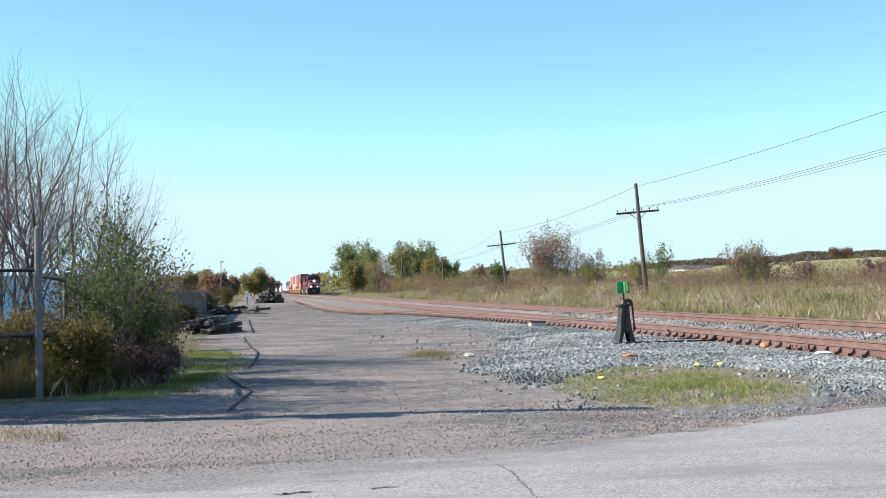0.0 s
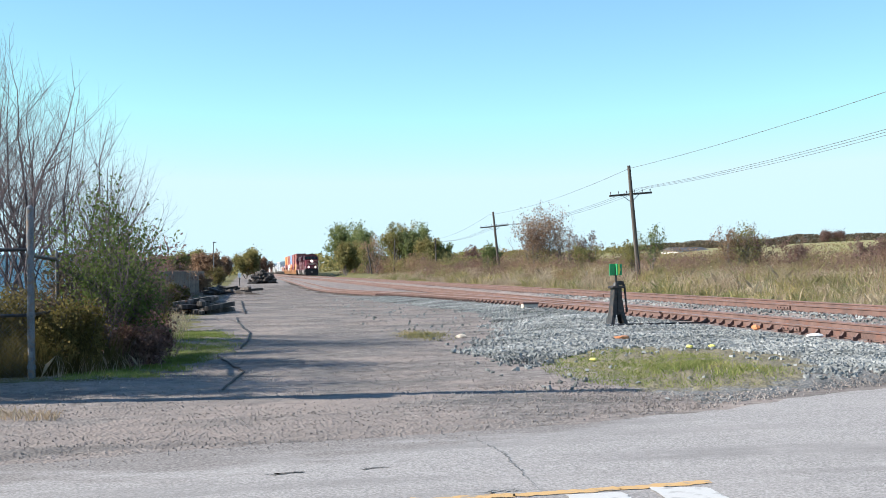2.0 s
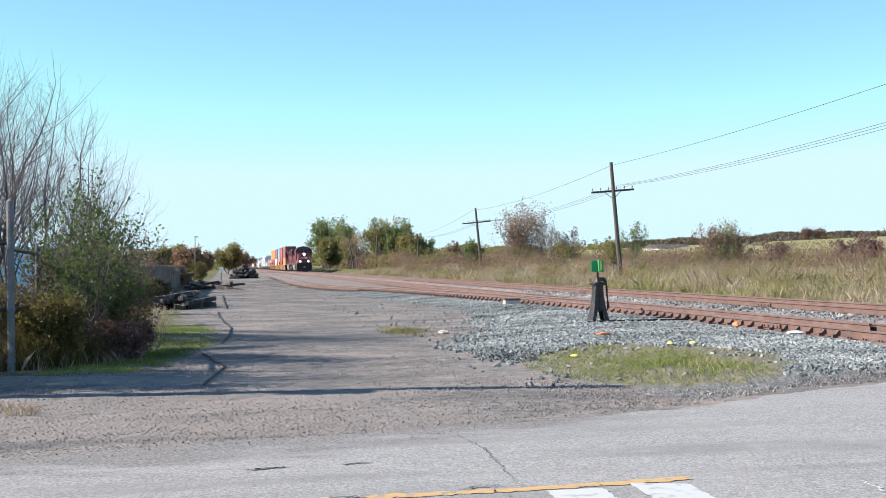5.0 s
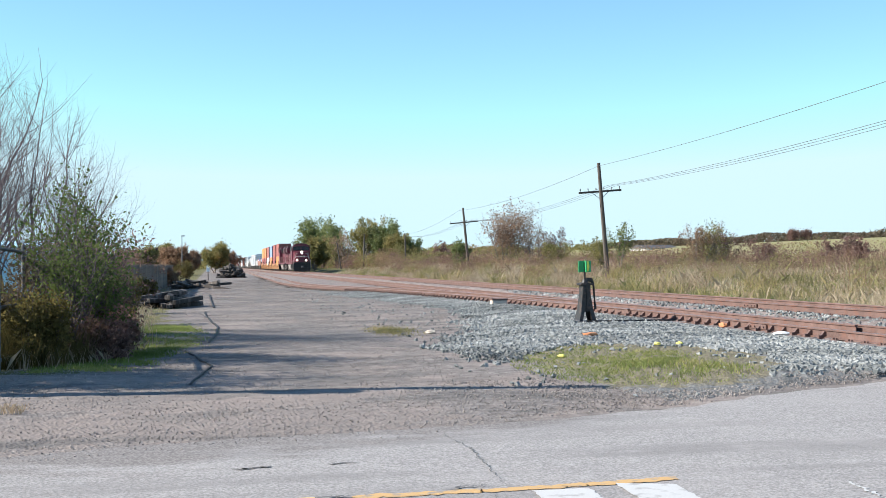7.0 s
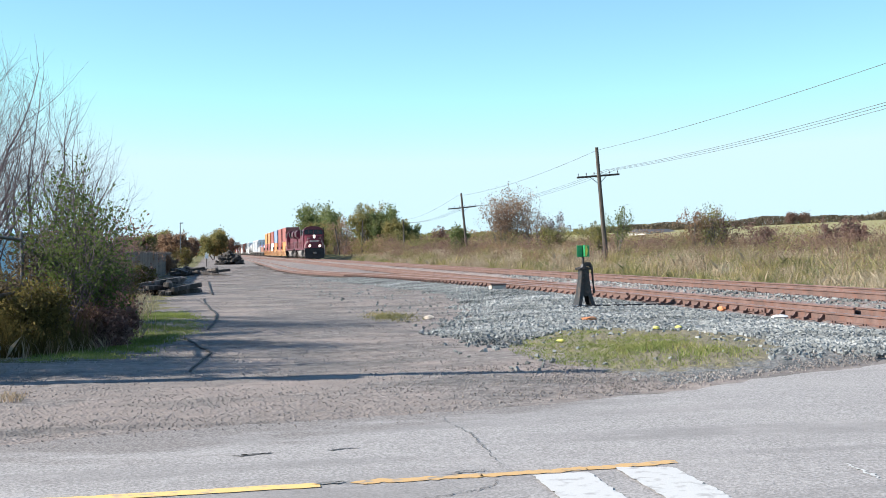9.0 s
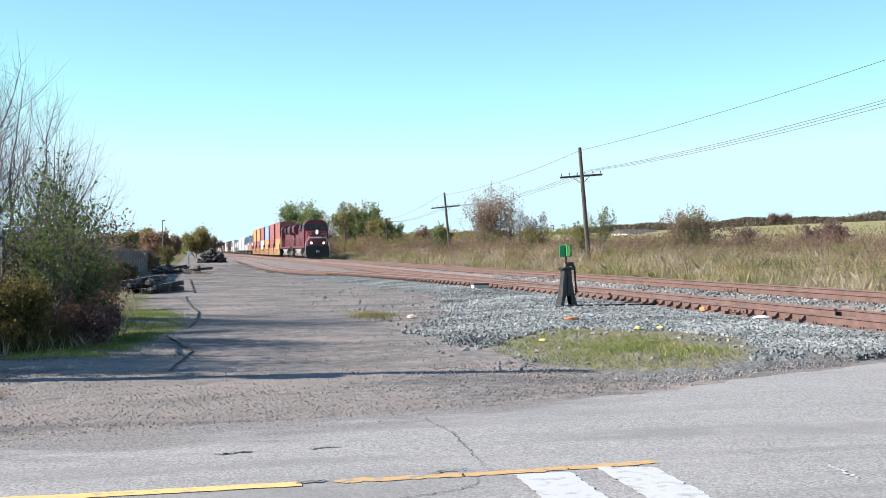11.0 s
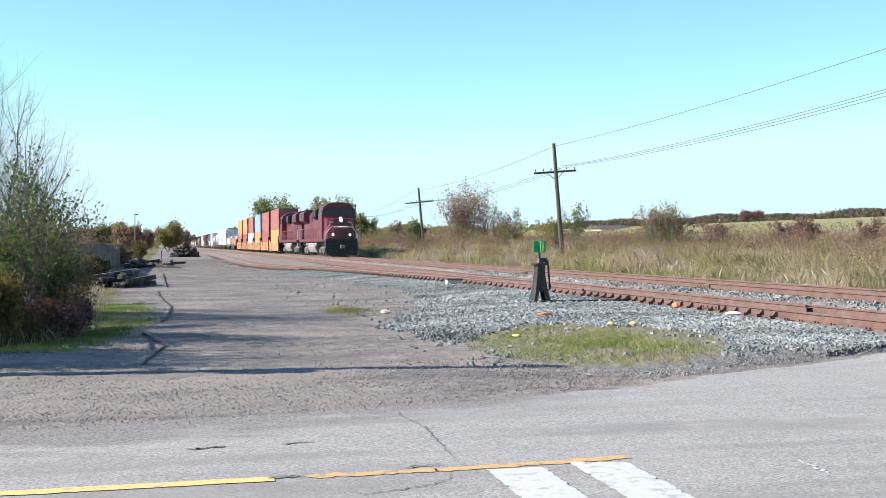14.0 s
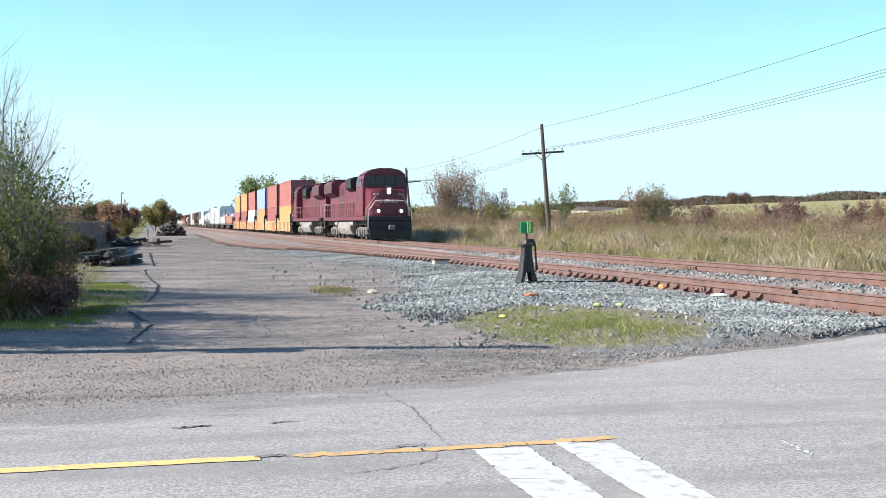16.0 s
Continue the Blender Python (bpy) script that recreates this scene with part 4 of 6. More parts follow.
    for s in (-1, 1):
        for k in range(13):
            y = 5.0 + k * 0.92
            part("hood_door", box(bmesh.new(), s * 0.945, s * 0.975, y, y + 0.84, 1.78, 3.25, 0.012), CRIMSON, hood)
    for s in (-1, 1):
        for y0, y1, z0, z1 in ((5.2, 7.6, 3.35, 3.95), (13.6, 15.4, 2.4, 3.9)):
            bm = bmesh.new()
            for k in range(int((z1 - z0) / 0.09)):
                box(bm, s * 0.94, s * 0.985, y0, y1, z0 + k * 0.09, z0 + k * 0.09 + 0.05)
            part("louvre_panel", bm, GRILLE, hood)
    bm = bmesh.new()
    prism(bm, [(-1.52, 3.55), (-1.52, 4.3), (-1.2, 4.52), (1.2, 4.52), (1.52, 4.3), (1.52, 3.55), (0.95, 3.2), (-0.95, 3.2)], "y", 16.4, L - 0.9)
    rad = part("radiator", bm, CRIMSON, hood)
    part("radiator_top", box(bmesh.new(), -1.35, 1.35, 16.5, L - 1.0, 4.52, 4.60, 0.02), GRILLE, rad)
    for s in (-1, 1):
        bm = bmesh.new()
        for k in range(7):
            box(bm, s * 1.50, s * 1.54, 16.6, L - 1.1, 3.62 + k * 0.09, 3.67 + k * 0.09)
        part("radiator_grille", bm, GRILLE, rad)
    part("exhaust_stack", box(bmesh.new(), -0.5, 0.5, 11.2, 12.6, 4.3, 4.62, 0.05), LOCO_BLACK, hood)
    bm = bmesh.new()
    prism(bm, [(-1.35, 3.7), (-1.35, 4.35), (-1.0, 4.5), (1.0, 4.5), (1.35, 4.35), (1.35, 3.7), (0.95, 3.45), (-0.95, 3.45)], "y", 7.8, 10.4)
    part("brake_grid_box", bm, LOCO_BLACK, hood)
    # walkway rails
    for s in (-1, 1):
        bm = bmesh.new()
        n = 13
        for k in range(n):
            y = 4.5 + k * (L - 5.6) / (n - 1)
            rod(bm, (s * 1.47, y, 1.6), (s * 1.47, y, 2.68), 0.022, seg=5)
        polyline(bm, [(s * 1.47, 4.5, 2.68), (s * 1.47, L - 1.1, 2.68)], 0.022)
        polyline(bm, [(s * 1.47, 4.5, 2.2), (s * 1.47, L - 1.1, 2.2)], 0.012)
        part("side_handrail", bm, SIDE_RAIL, car, "dull red walkway handrail with stanchions")
        bm = bmesh.new()
        polyline(bm, [(s * 1.4, L - 0.3, 0.8), (s * 1.4, L - 0.3, 2.65), (s * 0.6, L - 0.3, 2.65)], 0.025)
        part("rear_handrail", bm, HANDRAIL, car)
    # belly: fuel tank, air tanks, trucks
    bm = bmesh.new()
    prism(bm, [(-1.42, 0.75), (-1.2, 0.32), (1.2, 0.32), (1.42, 0.75), (1.42, 1.25), (-1.42, 1.25)], "y", 7.6, 13.6)
    bmesh.ops.bevel(bm, geom=list(bm.edges), offset=0.06, segments=2, affect="EDGES")
    part("fuel_tank", bm, TANK_GREY, car, "dusty pale grey fuel tank")
    for s in (-1, 1):
        for y in (6.2, 13.8):
            part("air_tank", rod(bmesh.new(), (s * 1.28, y, 1.12), (s * 1.28, y + 1.35, 1.12), 0.18, seg=12), TANK_GREY, car)
    for y in (4.3, 17.2):
        truck(car, y, 0.53, (-1.95, 0.0, 1.95), UNDER, LOCO_WHEEL)
    return car


def container(bm, y0, y1, z0, z1):
    """A corrugated steel box, ribs on both sides, frame at the corners."""
    w = 1.2
    n = int((y1 - y0) / 0.3)
    out = []
    for k in range(n):
        a, s = y0 + 0.1 + k * (y1 - y0 - 0.2) / n, (y1 - y0 - 0.2) / n
        out += [(w, a), (w, a + s * 0.3), (w - 0.035, a + s * 0.5), (w - 0.035, a + s * 0.8)]
    out = [(w, y0)] + out + [(w, y1)]
    ring = out + [(-x, y) for x, y in reversed(out)]
    lo, hi = [bm.verts.new((x, y, z0)) for x, y in ring], [bm.verts.new((x, y, z1)) for x, y in ring]
    k = len(ring)
    bm.faces.new(hi), bm.faces.new(list(reversed(lo)))
    for i in range(k):
        bm.faces.new((lo[i], lo[(i + 1) % k], hi[(i + 1) % k], hi[i]))
    bmesh.ops.recalc_face_normals(bm, faces=bm.faces)
    for s in (-1, 1):
        for y in (y0, y1 - 0.12):
            box(bm, s * 1.13, s * 1.225, y, y + 0.12, z0, z1)
        for z in (z0, z1 - 0.1):
            box(bm, s * 1.14, s * 1.222, y0, y1, z, z + 0.1)
    for y in (y0 - 0.015, y1 - 0.045):
        for z in (z0, z1 - 0.14):
            box(bm, -1.2, 1.2, y, y + 0.06, z, z + 0.14)
        for x in (-0.62, 0.0, 0.62):
            box(bm, x - 0.03, x + 0.03, y, y + 0.06, z0 + 0.1, z1 - 0.1)
    return bm


def well_car(y_front, loads, group="train"):
    """One articulated well unit, y = 0 at the front of its containers."""
    car = thing("well_car", "ochre yellow container well car" + (" with stacked containers" if loads else ", empty"), "rail car", group, pose(TRAIN_X, y_front, RAIL_TOP))
    cars.append(car)
    bm = bmesh.new()
    for s in (-1, 1):
        prism(bm, [(-0.75, 0.95), (-0.35, 0.32), (12.6, 0.32), (13.0, 0.95), (13.0, 1.35), (12.75, 1.72), (12.5, 1.72), (12.3, 1.35), (-0.1, 1.35), (-0.3, 1.72), (-0.55, 1.72), (-0.75, 1.35)], "x", s * 1.29, s * 1.42)
        for k in range(9):
            box(bm, s * 1.41, s * 1.47, 0.4 + 1.4 * k, 0.52 + 1.4 * k, 0.36, 1.33)
        box(bm, s * 1.25, s * 1.47, -0.2, 12.4, 1.32, 1.40)
    box(bm, -1.3, 1.3, -0.4, 12.6, 0.30, 0.36)
    part("well_body", bm, WELL_YELLOW, car)
    for y in (-1.35, 12.45):
        part("end_platform", box(bmesh.new(), -1.35, 1.35, y, y + 1.15, 1.0, 1.2, 0.02), UNDER, car)
    for y in (-0.82, 12.95):
        bm = box(box(bmesh.new(), -1.44, -1.2, y, y + 0.12, 0.9, 2.15, 0.02), 1.2, 1.44, y, y + 0.12, 0.9, 2.15, 0.02)
        part("end_post", box(bm, -1.2, 1.2, y, y + 0.1, 1.2, 1.9), LOCO_BLACK, car, "black end post")
    truck(car, -1.55, 0.44, (-0.85, 0.85), UNDER, CAR_WHEEL, keyed=False)
    if loads:
        for level, colour in enumerate(loads):
            z0 = 0.42 + level * 2.63
            nm = "container"
            part(nm, container(bmesh.new(), 0.1, 12.3, z0, z0 + 2.6), PAINTS[colour], car, colour + " corrugated shipping container")
    return car


def freight_car(kind, y_front, length, colour):
    names = {"box": "boxcar", "tank": "tank car", "hopper": "covered hopper", "low": "gondola"}
    label = {"box": "plain %s boxcar with ribbed steel sides", "tank": "%s cylindrical tank car with a top dome", "hopper": "%s covered hopper car with sloped ends", "low": "low %s freight car with covered loads"}[kind] % colour
    car = thing(names[kind].replace(" ", "_"), label, names[kind], "train", pose(TRAIN_X, y_front, RAIL_TOP))
    cars.append(car)
    m = PAINTS[colour]
    part("underframe", box(box(bmesh.new(), -1.3, 1.3, 0, length, 0.95, 1.15), -0.25, 0.25, -0.5, length + 0.5, 0.8, 1.0), UNDER, car)
    bm = bmesh.new()
    if kind == "box":
        prism(bm, [(-1.45, 1.15), (1.45, 1.15), (1.45, 4.45), (0.9, 4.68), (-0.9, 4.68), (-1.45, 4.45)], "y", 0.2, length - 0.2)
        for k in range(int(length / 0.9)):
            for s in (-1, 1):
                box(bm, s * 1.44, s * 1.50, 0.3 + k * 0.9, 0.38 + k * 0.9, 1.2, 4.4)
    elif kind == "tank":
        rod(bm, (0, 0.5, 2.55), (0, length - 0.5, 2.55), 1.42, seg=24)
        rod(bm, (0, length / 2, 3.8), (0, length / 2, 4.4), 0.5, seg=12)
        for s in (0.9, length - 0.9):
            box(bm, -1.1, 1.1, s - 0.3, s + 0.3, 1.1, 1.8)
    elif kind == "hopper":
        prism(bm, [(0.4, 2.4), (0.4, 4.5), (length - 0.4, 4.5), (length - 0.4, 2.4), (length - 2.2, 1.2), (length * 0.66, 0.6), (length * 0.5, 1.3), (length * 0.34, 0.6), (2.2, 1.2)], "x", -1.5, 1.5)
        for k in range(int(length / 1.1)):
            for s in (-1, 1):
                box(bm, s * 1.49, s * 1.55, 0.5 + k * 1.1, 0.6 + k * 1.1, 2.3, 4.45)
    else:
        prism(bm, [(-1.45, 1.15), (-1.45, 2.5), (-1.38, 2.5), (-1.38, 1.25), (1.38, 1.25), (1.38, 2.5), (1.45, 2.5), (1.45, 1.15)], "y", 0.2, length - 0.2)
    part("body", bm, m, car)
    if kind == "low":
        for k, c in enumerate(("blue", "white", "rust brown")):
            b2 = box(bmesh.new(), -1.1, 1.1, 1.0 + k * length / 3.2, 3.6 + k * length / 3.2, 1.26, 3.1 - 0.2 * (k % 2), 0.2)
            part("covered_load", b2, PAINTS[c], car, c + " covered load")
    for s in (-1, 1):
        for y in (0.25, length - 0.25):
            bm = box(box(bmesh.new(), s * 1.46, s * 1.49, y - 0.24, y - 0.2, 1.1, 3.8), s * 1.46, s * 1.49, y + 0.2, y + 0.24, 1.1, 3.8)
            for k in range(7):
                box(bm, s * 1.46, s * 1.49, y - 0.22, y + 0.22, 1.2 + 0.4 * k, 1.23 + 0.4 * k)
            part("ladder", bm, UNDER, car)
    for y in (2.0, length - 2.0):
        truck(car, y, 0.44, (-0.85, 0.85), UNDER, CAR_WHEEL, keyed=False)
    return car


FRONT = 82.9
locomotive("crimson six-axle diesel locomotive leading with headlights lit", FRONT)
locomotive("crimson six-axle diesel locomotive coupled back to front", FRONT + 23.4 + 21.6, reverse=True, lit=False)
STACKS = [("amber", "brick red"), ("dark red", "brick red"), ("orange", "pale blue"), ("white", "brick red"), ("dark red", "orange"), ("brick red", "amber")]
for i, loads in enumerate(STACKS):
    well_car(131.2 + 15.35 * i, loads)
yy = 131.2 + 15.35 * len(STACKS)
for kind, length, colour in [("low", 19, "rust brown"), ("low", 19, "grey"), ("box", 20, "white"), ("box", 20, "white"), ("tank", 17, "grey"), ("tank", 17, "grey"),
                             ("hopper", 17, "white"), ("hopper", 17, "grey"), ("tank", 17, "black"), ("box", 20, "rust brown"), ("hopper", 17, "grey"), ("hopper", 17, "white"),
                             ("box", 20, "rust brown"), ("tank", 17, "black"), ("tank", 17, "grey"), ("box", 20, "brick red"), ("hopper", 17, "grey"), ("box", 20, "orange")]:
    freight_car(kind, yy, length, colour)
    yy += length + 1.2


def travel(t):
    """How far the train still has to come, in metres, before its last place."""
    u = t - 16.0
    return 0.0136136 * u ** 3 + 0.180539 * u ** 2 - 14.47135 * u


def motions():
    times = [0.0, 0.1, 0.2, 0.3] + [0.5 * k for k in range(1, 32)] + [15.7, 15.8, 15.9, 16.0]
    for car in cars:
        m0 = car.matrix_basis.copy()
        walk(car, [(t, Matrix.Translation((0, travel(t), 0)) @ m0) for t in times])
    for ob, car, y, r in wheelsets:
        sign = -1 if car.matrix_basis.to_euler().z > 1 else 1
        walk(ob, [(k / 30, pose(0, y, r, math.degrees(sign * (travel(0) - travel(k / 30)) / r) % 360)) for k in range(0, 481)])


# ---- plants ----
def plant_tree(name, label, x, y, tall, spread, seed, leaf, leaf_size, per_tip, stems=1, depth=3, trunk=0.12, kids=4, up=0.25, split=0.55, lean=(0, 0), bark=None, category="tree", scatter=0.25):
    """Stems that fork into limbs and twigs, with a ragged crown of single leaves."""
    rng = np.random.default_rng(seed)
    tree = thing(name, label, category, m=pose(x, y, float(height(x, y)) - 0.05))
    wood, twigs, tips = Geo(), Geo(), []
    for s in range(stems):
        a = rng.uniform(0, 2 * np.pi)
        out = spread * (0.12 if stems == 1 else rng.uniform(0.1, 0.55))
        d = np.array([math.cos(a) * out + lean[0], math.sin(a) * out + lean[1], 1.0])
        b = np.array([math.cos(a), math.sin(a), 0]) * (0.0 if stems == 1 else rng.uniform(0.02, 0.3) * min(1, spread))
        grow((wood, twigs), rng, b, d / np.linalg.norm(d), tall * rng.uniform(0.48, 0.62), trunk * rng.uniform(0.6, 1.0), depth, tips, up, kids, 0.11, split)
    v = np.concatenate(twigs.v)
    k = tall / max(0.1, np.percentile(v[:, 2], 99.5))
    twigs.v = [v * [k ** 0.5, k ** 0.5, k]]
    wood.v = [w * [k ** 0.5, k ** 0.5, k] for w in wood.v]
    tips = np.array(tips) * [k ** 0.5, k ** 0.5, k]
    wood.done("trunk", bark or BARK, tree)
    twigs.done("bare_crown", bark or BARK, tree)
    if leaf and per_tip:
        crown = Geo()
        m = max(1, int(len(tips) * per_tip))
        c = tips[rng.integers(0, len(tips), m)] + rng.normal(0, scatter, (m, 3))
        c[:, 2] = np.maximum(c[:, 2], 0.12)
        crown.leaves(c, leaf_size * (0.74 if y > 70 else 1.0), rng)
        crown.done("crown", leaf, tree)
    return tree


def build_fence_side():
    # bare trees behind the fence
    for x, y, tall, spread, seed, stems, trunk in [(-4.45, 28.5, 6.5, 0.5, 21, 4, 0.07), (-3.85, 30.5, 6.0, 0.5, 22, 3, 0.065), (-5.4, 29.5, 6.6, 0.5, 23, 4, 0.07), (-3.3, 28.8, 4.8, 0.5, 24, 3, 0.045),
                                                   (-6.6, 31.0, 6.8, 0.5, 25, 3, 0.065), (-3.6, 33.5, 4.8, 0.5, 26, 2, 0.05)]:
        plant_tree("bare_tree", "leafless grey tree with fine upright branches behind the fence", x, y, tall, spread, seed, None, 0, 0, stems, 3, trunk, 6, 0.30, 0.54, category="tree", bark=TWIG)
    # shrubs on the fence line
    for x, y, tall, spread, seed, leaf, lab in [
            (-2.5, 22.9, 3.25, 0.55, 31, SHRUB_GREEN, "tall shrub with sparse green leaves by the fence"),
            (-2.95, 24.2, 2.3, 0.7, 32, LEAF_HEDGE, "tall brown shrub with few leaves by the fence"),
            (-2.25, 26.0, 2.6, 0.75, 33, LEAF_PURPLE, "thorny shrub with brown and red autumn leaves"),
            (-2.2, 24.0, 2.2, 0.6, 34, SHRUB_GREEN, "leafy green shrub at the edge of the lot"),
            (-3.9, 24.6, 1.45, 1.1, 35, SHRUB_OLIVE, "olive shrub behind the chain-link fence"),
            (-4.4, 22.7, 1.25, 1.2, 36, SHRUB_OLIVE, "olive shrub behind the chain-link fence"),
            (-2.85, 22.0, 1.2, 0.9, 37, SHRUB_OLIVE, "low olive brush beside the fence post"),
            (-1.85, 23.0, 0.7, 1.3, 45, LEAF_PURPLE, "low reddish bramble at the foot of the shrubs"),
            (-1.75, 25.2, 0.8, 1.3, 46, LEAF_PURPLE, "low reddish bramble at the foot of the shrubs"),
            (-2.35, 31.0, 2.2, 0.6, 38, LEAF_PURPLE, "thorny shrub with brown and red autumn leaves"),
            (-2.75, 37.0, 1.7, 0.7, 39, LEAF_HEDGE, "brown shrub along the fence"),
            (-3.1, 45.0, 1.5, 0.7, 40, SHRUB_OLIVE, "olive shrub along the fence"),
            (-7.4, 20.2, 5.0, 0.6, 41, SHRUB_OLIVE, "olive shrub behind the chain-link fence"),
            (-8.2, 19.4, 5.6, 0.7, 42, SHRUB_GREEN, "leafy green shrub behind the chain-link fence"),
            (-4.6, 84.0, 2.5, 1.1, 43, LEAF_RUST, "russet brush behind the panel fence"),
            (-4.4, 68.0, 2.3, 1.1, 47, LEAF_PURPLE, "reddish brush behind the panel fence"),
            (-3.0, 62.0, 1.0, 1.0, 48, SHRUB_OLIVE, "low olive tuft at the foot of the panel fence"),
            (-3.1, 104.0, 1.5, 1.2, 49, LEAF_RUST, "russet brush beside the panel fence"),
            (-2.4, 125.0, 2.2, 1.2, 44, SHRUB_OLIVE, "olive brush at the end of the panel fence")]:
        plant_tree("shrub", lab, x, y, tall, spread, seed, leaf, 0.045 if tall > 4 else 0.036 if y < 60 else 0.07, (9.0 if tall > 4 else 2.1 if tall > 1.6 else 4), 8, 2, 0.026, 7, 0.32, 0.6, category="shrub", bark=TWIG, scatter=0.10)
    rng = np.random.default_rng(50)
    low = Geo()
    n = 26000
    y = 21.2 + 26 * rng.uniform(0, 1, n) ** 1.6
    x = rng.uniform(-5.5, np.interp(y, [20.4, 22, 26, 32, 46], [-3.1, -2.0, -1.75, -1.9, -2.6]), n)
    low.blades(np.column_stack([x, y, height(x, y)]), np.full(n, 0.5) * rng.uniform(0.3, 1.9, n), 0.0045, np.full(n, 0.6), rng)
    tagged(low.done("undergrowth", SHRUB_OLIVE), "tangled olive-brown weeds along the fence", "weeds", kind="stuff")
    dead = Geo()
    n = 900
    y = 20.9 + 30 * rng.uniform(0, 1, n) ** 1.4
    x = np.interp(y, [20.4, 22, 26, 32, 50], [-3.0, -1.8, -1.6, -1.75, -2.4]) + rng.normal(-0.2, 0.3, n)
    dead.blades(np.column_stack([x, y, height(x, y)]), np.full(n, 0.35), 0.005, np.full(n, 0.9), rng)
    tagged(dead.done("dead_stalks", DRY_GRASS), "dry tan stalks at the foot of the shrubs", "weeds", kind="stuff")
    lawn = Geo()
    n = 34000
    y = 20.2 + 17 * rng.uniform(0, 1, n) ** 1.2
    edge = np.interp(y, [19.5, 20.5, 23, 25.5, 28, 32, 36], [-1.6, -0.95, -0.75, -0.45, -0.1, 0.0, -0.6])
    edge = edge + 0.16 * np.sin(y * 2.9) + 0.12 * np.sin(y * 6.7 + 1)
    u = rng.uniform(0, 1, n)
    x = edge - 1.7 * u + rng.normal(0, 0.06, n)
    ok = rng.uniform(0, 1, n) < np.clip(0.5 + 0.55 * np.sin(x * 3.1 + y) * np.sin(y * 1.7 + x * 2), 0.08, 1) * np.clip(u * 4, 0.15, 1)
    x, y = x[ok], y[ok]
    lawn.blades(np.column_stack([x, y, height(x, y)]), np.full(len(x), 0.06), 0.006, np.full(len(x), 0.8), rng)
    tagged(lawn.done("grass_verge", LAWN), "short green grass verge below the shrubs", "grass", kind="stuff")
    straw = Geo()
    n = 5000
    x, y = rng.uniform(-5.5, -2.1, n), rng.uniform(15.0, 17.6, n)
    ok = y < 15.5 + 0.6 * (-2.1 - x) + rng.normal(0, 0.25, n)
    x, y = x[ok], y[ok]
    straw.blades(np.column_stack([x, y, height(x, y)]), np.full(len(x), 0.09), 0.006, np.full(len(x), 0.9), rng)
    tagged(straw.done("dry_tufts", DRY_GRASS), "thin straw-coloured grass at the road side", "grass", kind="stuff")


def build_lot_grass():
    rng = np.random.default_rng(61)
    g = Geo()
    n = 30000
    a, r = rng.uniform(0, 6.28, n), np.sqrt(rng.uniform(0, 1, n))
    x, y = 6.65 + 2.05 * r * np.cos(a), 19.3 + 3.4 * r * np.sin(a)
    x += 0.11 * (y - 19.0)
    ok = rng.uniform(0, 1, n) < np.clip(1.25 - r, 0, 1) * np.clip(0.45 + 0.4 * (7.0 - x) + 0.7 * np.sin(x * 2.7 + 0.8 * np.sin(y * 2.3)) * np.sin(y * 1.9 + x), 0.06, 1)
    x, y = x[ok], y[ok]
    z = np.maximum(height(x, y), bed_height(x, y))
    g.blades(np.column_stack([x, y, z]), 0.035 + 0.06 * smooth(0.3, 0.9, np.sin(x * 1.1 + 0.4) * np.sin(y * 0.8)), 0.006, np.full(len(x), 0.9), rng)
    tagged(g.done("grass_patch", LAWN_R), "thin green grass patch growing through the ballast", "grass", kind="stuff")
    g = Geo()
    n = 1100
    x, y = rng.normal(4.35, 0.26, n), rng.normal(30.8, 1.0, n)
    g.blades(np.column_stack([x, y, height(x, y)]), np.full(n, 0.07), 0.008, np.full(n, 0.9), rng)
    tagged(g.done("grass_tuft", WEEDS), "small yellow-green grass tuft in the gravel lot", "grass", kind="stuff")


